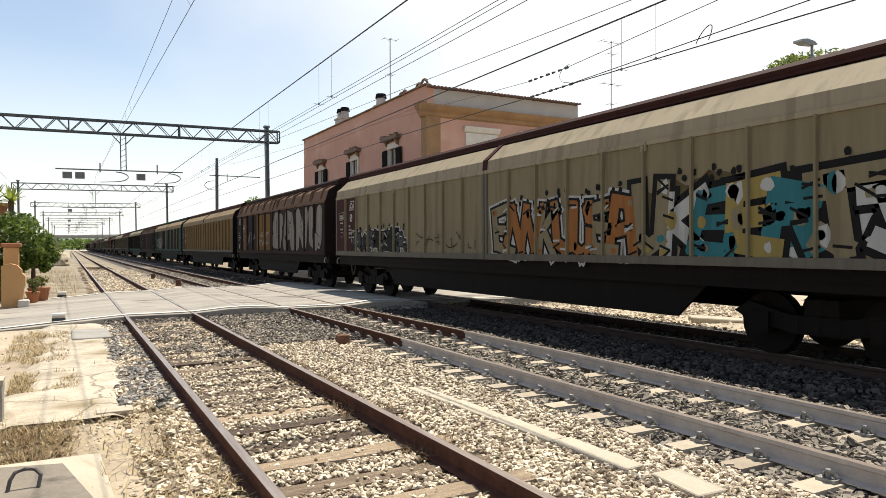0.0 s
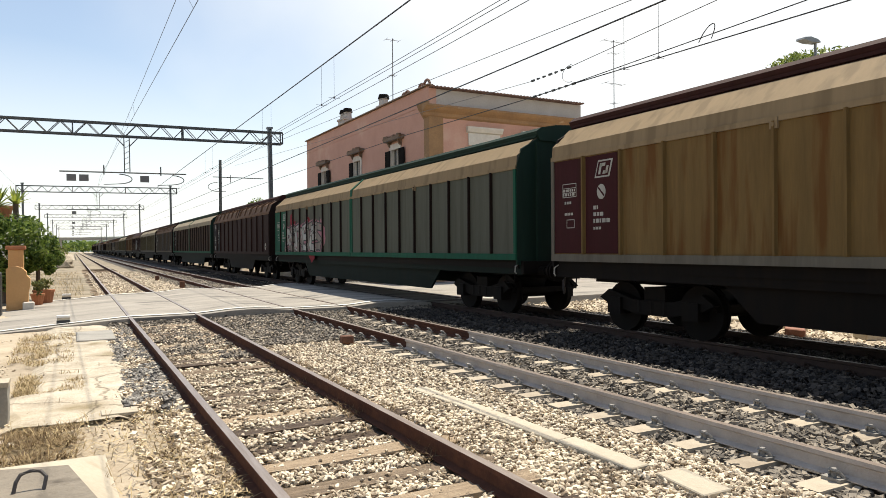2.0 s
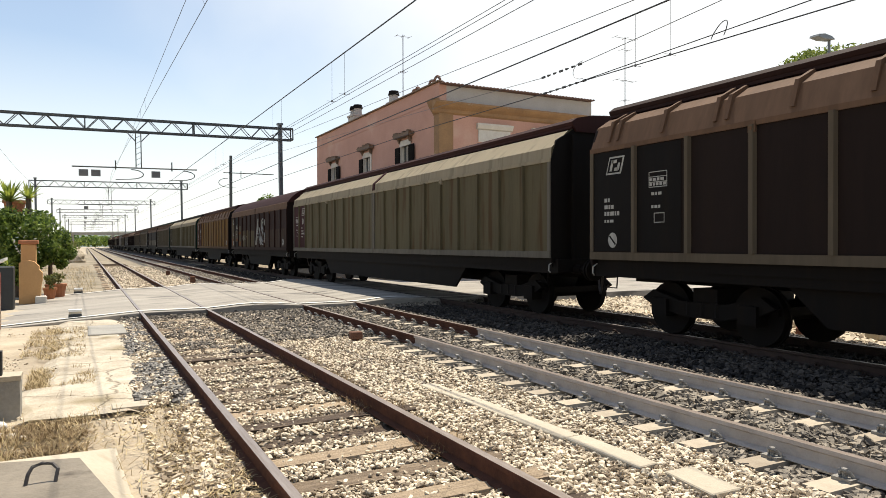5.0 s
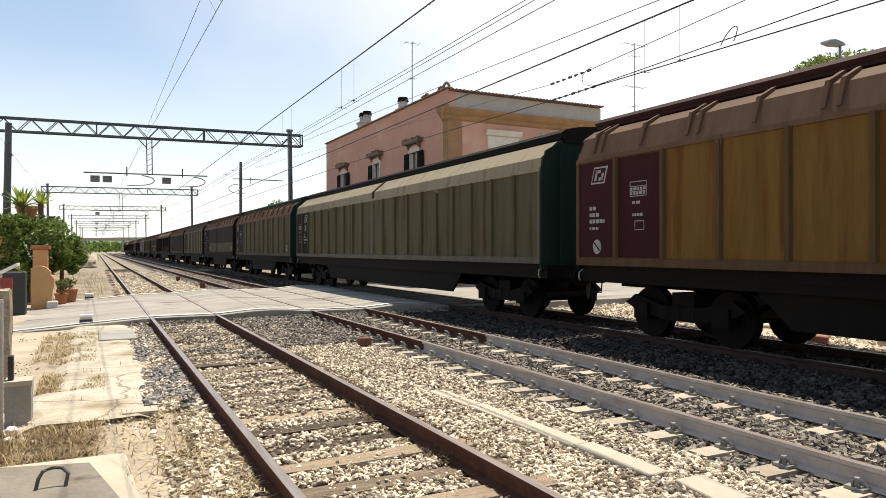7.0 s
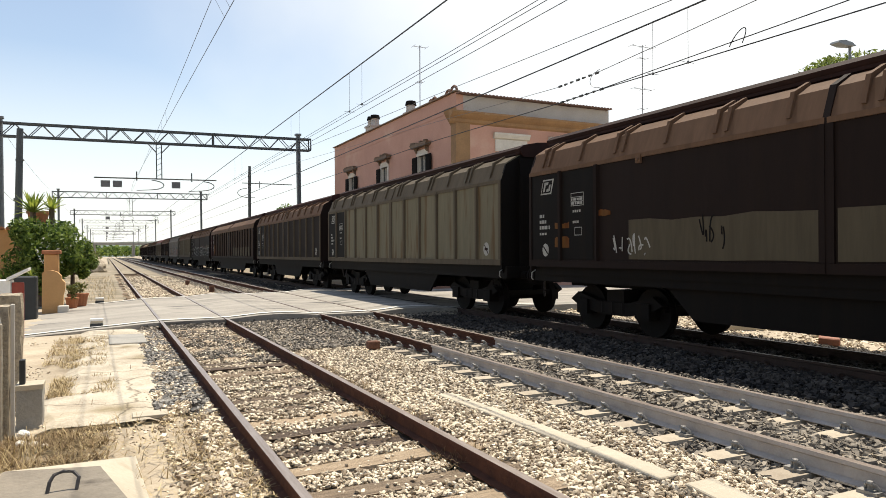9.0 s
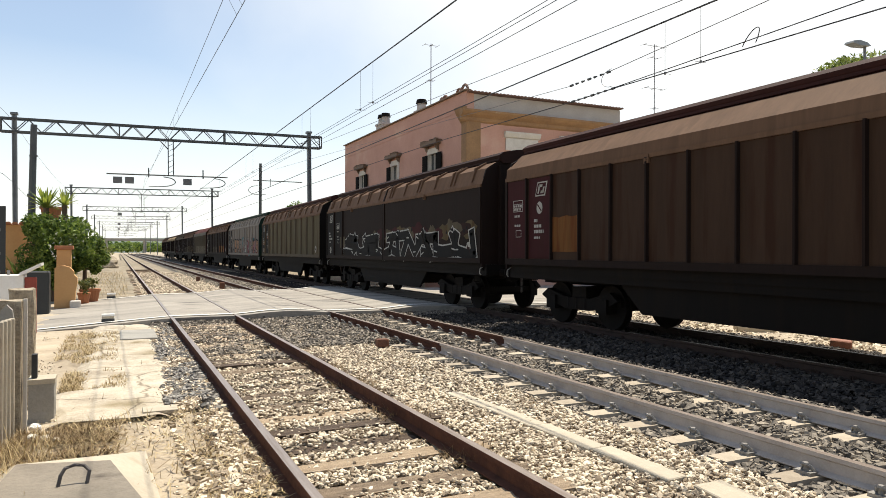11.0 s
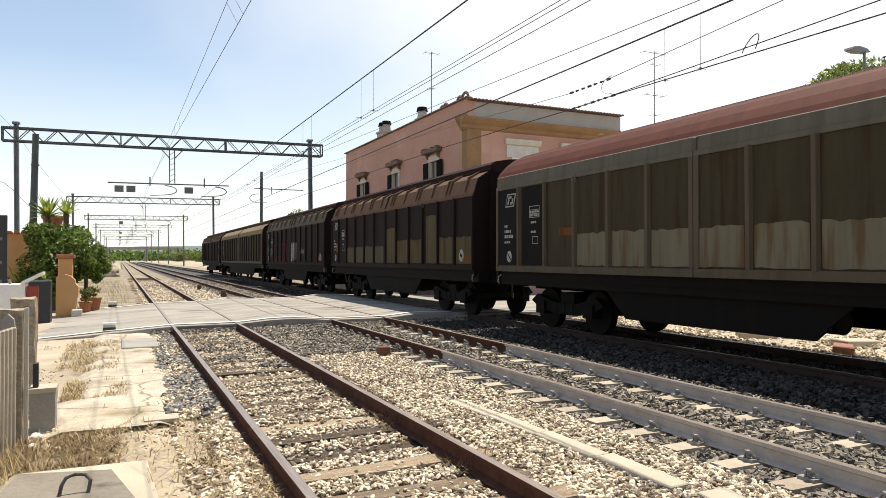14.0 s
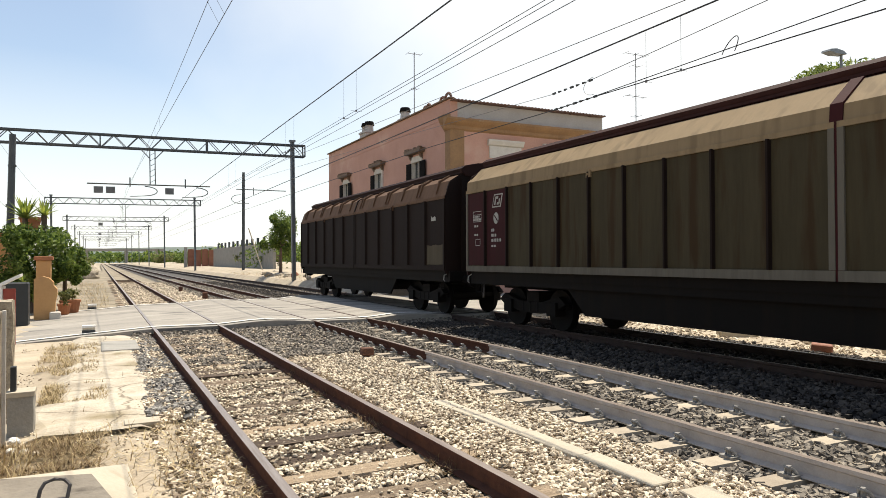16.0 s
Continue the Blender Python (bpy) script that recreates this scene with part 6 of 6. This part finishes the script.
part("box", boxmesh("box", -0.1, -0.05, -0.05, 0.04, 0.47, 0.72, "black_sheet", 0.004), None, mb)
fence = thing("fence", "pale concrete paling fence with a scrolled end post", "fence", m=pose(-0.93, 7.5, -0.2))
b = bmesh.new()
prism(b, [(-0.06, -0.12), (0.06, -0.12), (0.065, 0.8), (0.035, 0.85), (0.06, 1.02), (0.045, 1.12), (0.0, 1.17), (-0.045, 1.12), (-0.06, 1.0), (-0.06, 0.9)], -0.03, 0.03)
part("end_post", b, "concrete_grey", fence, "grey scrolled end post", m=pose(0.0, 0.03, 0.12))
pale = boxmesh("paling", -0.026, 0.026, -0.026, 0.026, 0, 1.17, "concrete", 0.008)
for k in range(26):
    part("paling", pale, None, fence, m=pose(0.05 - 0.0165 * k, -0.07 - 0.105 * k, 0.0))
for z in (1.0, 0.2):
    b = bmesh.new()
    rod(b, (0.04, -0.05, z), (-0.39, -2.8, z), 0.03, n=4)
    part("rail", b, "concrete", fence)
for k, (x, y, r, mm) in enumerate(((-0.72, 7.75, 0.055, "white_paint"), (-0.70, 7.35, 0.05, "white_trim"), (-0.6, 7.3, 0.04, "concrete"), (-0.5, 7.2, 0.03, "concrete"))):
    rock(x, y, -0.13, r, mm, "loose pale stone lying in dry weeds", 300 + k, "loose_stone")

# ---- garden corner beyond the crossing ----
gw = thing("garden_wall", "ochre plastered garden wall with a tiled top", "wall")
part("wall", boxmesh("wall", -9.5, -3.15, 30.2, 30.5, -0.4, 2.55, "house_ochre", 0.01), None, gw)
gtile = cached("gt", lambda: (lambda q: (prism(q, [(0.1 * math.cos(a), 0.08 * math.sin(a)) for a in [math.pi * k / 6 for k in range(7)]], -0.2, 0.4), finish(q, "tile", "terracotta"))[1])(bmesh.new()))
for k in range(28):
    part("tile", gtile, None, gw, m=pose(-3.25 - 0.22 * k, 30.2, 2.55, -8))
gpp = thing("garden_pole", "dark pole standing on an ochre plastered pier", "pole", m=pose(-2.93, 29.9, -0.3))
part("pier", boxmesh("pier", -0.19, 0.19, -0.19, 0.19, 0, 2.95, "house_ochre", 0.015), None, gpp)
b = bmesh.new()
rod(b, (0, 0, 2.95), (0.06, 0, 6.6), 0.13, 0.11, 10)
rod(b, (0, 0, 3.9), (0, 0, 4.0), 0.15, n=10)
rod(b, (0.05, 0, 5.4), (0.05, 0, 5.46), 0.14, n=10)
part("pole", b, "mast_dark", gpp)
tp = thing("roof_pot", "terracotta pot on the garden wall", "pot", m=pose(-2.3, 30.1, 2.4))
b = bmesh.new()
rod(b, (0, 0, 0.2), (0, 0, 0.75), 0.25, 0.36, 14)
rod(b, (0, 0, 0.75), (0, 0, 0.85), 0.4, n=14)
part("body", b, "terracotta", tp)
part("support", boxmesh("support", -0.2, 0.2, -0.2, 0.2, -2.8, 0.2, "house_ochre"), None, tp)
sb = thing("dark_board", "tall dark notice board with faint pale marks", "notice board", m=pose(-3.25, 24.0, -0.3))
part("panel", boxmesh("panel", -0.55, 0.24, -0.04, 0.04, 0.4, 3.2, "black_sheet", 0.01), None, sb)
part("leg", boxmesh("leg", -0.5, -0.42, -0.03, 0.03, 0, 0.4, "black_sheet"), None, sb)
for z in (2.45, 1.75, 1.2):
    part("mark", boxmesh("mark", 0.0, 0.12, -0.05, -0.041, z, z + 0.09, "wire_pale"), None, sb)
wc = thing("white_cabinet", "white metal cabinet with a tilted lid", "cabinet", m=pose(-1.72, 14.0, -0.25))
part("body", boxmesh("body", -0.22, 0.26, -0.2, 0.25, 0, 1.42, "white_paint", 0.01), None, wc)
b = bmesh.new()
prism(b, [(0.2, 1.40), (0.52, 1.58), (0.52, 1.63), (0.2, 1.46)], -0.25, 0.25)
part("lid", b, "white_paint", wc)
part("red_panel", boxmesh("red_panel", 0.27, 0.45, -0.18, -0.1, 0.4, 1.38, "red_paint", 0.01), None, wc, "red panel with a pale mark")
part("tap", boxmesh("tap", 0.0, 0.04, -0.1, -0.06, 1.42, 1.5, "iron_light"), None, wc)
part("post", boxmesh("post", -0.34, -0.3, -0.2, -0.16, 0, 1.25, "white_paint"), None, wc)
bin_ = thing("dark_bin", "black bin with pale labels beside the garden post", "bin", m=pose(-2.0, 22.5, -0.25))
part("body", boxmesh("body", -0.3, 0.26, -0.3, 0.3, 0, 1.25, "black_sheet", 0.03), None, bin_)
for z in (0.85, 0.5):
    part("label_plate", boxmesh("label_plate", -0.2, -0.05, -0.32, -0.301, z, z + 0.22, "white_trim"), None, bin_)
og = thing("garden_pier", "ochre curved garden pier with a stepped edge", "pier")
b = bmesh.new()
prof = [(-1.74, -0.3), (-1.20, -0.3), (-1.17, 0.35), (-1.13, 0.55), (-1.13, 0.75), (-1.22, 0.85), (-1.22, 0.95), (-1.34, 1.08), (-1.5, 1.13), (-1.66, 1.1), (-1.74, 1.05)]
prism(b, prof, 24.0, 24.35)
part("panel", b, "house_ochre", og)
part("column", boxmesh("column", -1.73, -1.33, 24.6, 25.0, -0.3, 1.62, "house_ochre", 0.02), None, og)
part("cap", boxmesh("cap", -1.79, -1.27, 24.54, 25.06, 1.62, 1.74, "terracotta", 0.015), None, og)
part("base_stone", boxmesh("base_stone", -1.32, -1.02, 23.85, 24.1, -0.3, 0.06, "white_trim", 0.03), None, og)
for k, (x, y, r, h) in enumerate(((-1.0, 25.6, 0.19, 0.4), (-0.78, 26.2, 0.24, 0.5), (-1.0, 27.0, 0.2, 0.45))):
    pt = thing("flower_pot", "terracotta pot with a dry plant", "flower pot", "flower pots", m=pose(x, y, -0.2))
    b = bmesh.new()
    rod(b, (0, 0, 0), (0, 0, h * 0.85), r * 0.7, r, 14)
    rod(b, (0, 0, h * 0.85), (0, 0, h), r * 1.1, n=14)
    part("pot", b, "terracotta", pt)
    part("plant", leaves(160, (0, 0, h + 0.2), (0.3, 0.3, 0.3), 0.07, "leaf_dry", 400 + k, 6), None, pt)


def spiky(name, x, y, z, r, n, material, label, seed, parent_h=0.0):
    pl = thing(name, label, "plant", m=pose(x, y, z))
    rnd = random.Random(seed)
    if parent_h:
        b = bmesh.new()
        rod(b, (0, 0, -parent_h), (0, 0, 0.05), 0.12, 0.09, 8)
        part("stem", b, "bark", pl)
    b = bmesh.new()
    for k in range(n):
        a, e = rnd.uniform(0, 6.28), rnd.uniform(0.15, 1.35)
        d = Vector((math.cos(a) * math.cos(e), math.sin(a) * math.cos(e), math.sin(e)))
        s = d.cross(Vector((0, 0, 1))).normalized()
        l = r * rnd.uniform(0.75, 1.1)
        prev = None
        for i in range(5):
            q = i / 4
            c = d * l * q + Vector((0, 0, -0.28 * l * q * q * (1 - e / 2)))
            wd = 0.07 * r * (1 - q) * (0.5 + 1.6 * q) + 0.002
            cur = (b.verts.new(c + s * wd), b.verts.new(c - s * wd))
            if prev:
                b.faces.new((prev[0], cur[0], cur[1], prev[1]))
            prev = cur
    part("leaf_rosette", b, material, pl)
    return pl


ol = tree("oleander_bush", -2.0, 27.6, -0.3, 3.7, (1.3, 1.3, 1.75), 14000, 0.085, "leaf_green", "dense oleander bush with a few white flowers", 21, 30, lower=-1)
part("blossom", leaves(60, (0.35, -1.1, 1.9), (0.6, 0.35, 0.7), 0.05, "flower", 22, 8), None, ol, "white oleander blossom")
tree("oleander_bush", -1.1, 28.6, -0.3, 2.7, (0.8, 0.9, 1.0), 5500, 0.08, "leaf_green", "smaller green bush with a bare stem", 23, 16, lower=-1)
spiky("yucca_plant", -2.35, 28.6, 3.1, 1.0, 60, "leaf_palm", "spiky yellow-green yucca above the bush", 24, 3.3)
spiky("yucca_plant", -1.75, 28.4, 3.2, 0.8, 46, "leaf_palm", "spiky yellow-green yucca above the bush", 25, 3.4)
spiky("yucca_plant", -3.3, 29.6, 0.5, 1.1, 40, "leaf_green", "dark green palm-like plant before the wall", 26, 0.8)
spiky("yucca_plant", -1.85, 22.0, 1.02, 0.3, 18, "leaf_palm", "small spiky plant on the bin", 27)


# ---- dry grass and weeds ----
def grass(name, n, area, h, material, label, seed, lean=1.2, density=None, z=-0.15):
    rng = np.random.default_rng(seed)
    x0, x1, y0, y1 = area
    x, y = rng.uniform(x0, x1, n * 3), rng.uniform(y0, y1, n * 3)
    keep = np.array([noise.noise((a * 2.1, b_ * 2.1, seed)) + 0.35 * noise.noise((a * 7, b_ * 7, seed)) for a, b_ in zip(x, y)]) > (0.05 if density is None else density)
    x, y = x[keep][:n], y[keep][:n]
    n = len(x)
    a, l = rng.uniform(0, 6.28, n), rng.uniform(0.4, 1.0, n) * h
    ln = rng.uniform(0.3, lean, n)
    w = rng.uniform(0.002, 0.006, n)
    dx, dy = np.cos(a), np.sin(a)
    v = np.zeros((n, 6, 3))
    for k, q in enumerate((0, 0.55, 1.0)):
        cx, cy = x + dx * l * ln * q, y + dy * l * ln * q
        cz = z + l * (q - 0.45 * ln * q * q)
        ww = w * (1 - 0.7 * q)
        v[:, 2 * k] = np.stack([cx - dy * ww, cy + dx * ww, cz], -1)
        v[:, 2 * k + 1] = np.stack([cx + dy * ww, cy - dx * ww, cz], -1)
    i = np.arange(n)[:, None] * 6
    f = np.concatenate([i + np.array([0, 1, 3, 2]), i + np.array([2, 3, 5, 4])]).tolist()
    me = bpy.data.meshes.new(name)
    me.from_pydata(v.reshape(-1, 3).tolist(), [], f)
    me.materials.append(M[material])
    return tagged(new(name, me), label, "dry grass", kind="stuff")


grass("dry_grass", 4200, (-1.3, 0.02, 6.55, 7.75), 0.11, "straw_dark", "trampled brown dry weeds by the hatch", 1, 2.4, -0.1)
grass("dry_grass", 700, (-1.3, 0.05, 6.5, 7.8), 0.14, "straw", "pale dry straw over the weeds", 2, 2.6, -0.1)
grass("dry_grass", 900, (-0.4, 1.0, 2.8, 8.2), 0.16, "straw", "loose straw litter on the earth", 22, 3.2, -0.1)
grass("dry_grass", 300, (-1.2, 0.9, 2.8, 14.0), 0.14, "straw_dark", "dead stalks scattered on the path", 23, 3.0, 0.2)
grass("dry_grass", 700, (0.55, 1.12, 2.8, 7.4), 0.085, "straw", "dry straw between path and rail", 3, 2.8, -0.05)
grass("dry_grass", 600, (0.6, 1.1, 2.8, 7.2), 0.09, "straw_dark", "brown weeds between path and rail", 4, 2.6, 0.05)
grass("dry_grass", 3200, (-0.9, 0.0, 12.0, 16.2), 0.12, "straw", "yellow dry grass patch before the crossing", 5, 1.6, -0.15)
grass("dry_grass", 1700, (-0.65, 0.1, 9.6, 11.0), 0.11, "straw", "yellow dry grass patch on the path", 6, 1.6, -0.1)
grass("dry_grass", 1500, (-1.6, -0.5, 3.5, 7.2), 0.3, "straw", "pale dry grass along the fence", 7, 1.0, -0.3)
grass("dry_grass", 900, (2.5, 3.1, 5.0, 10.5), 0.16, "straw_dark", "dead weeds along the siding rail", 8, 1.5, 0.1, z=-0.18)
grass("dry_grass", 4200, (-5.5, 0.4, 29, 60), 0.4, "straw", "long dry grass beside the siding beyond the crossing", 9, 1.0, -0.05, z=-0.2)
grass("dry_grass", 2500, (12.2, 17.5, 40, 75), 0.5, "straw", "dry grass on the bank", 10, 0.8, 0.0, z=0.2)


# ---- what moves ----
def motions():
    times = [0.0, 1 / 30, 0.5, 1.0] + [float(t) for t in range(2, 15)] + [15.0, 15.5, 16 - 1 / 30, 16.0]
    for w, front in TRAIN:
        walk(w, [(t, pose(FAR, front - SPEED * t, 0)) for t in times])


motions()
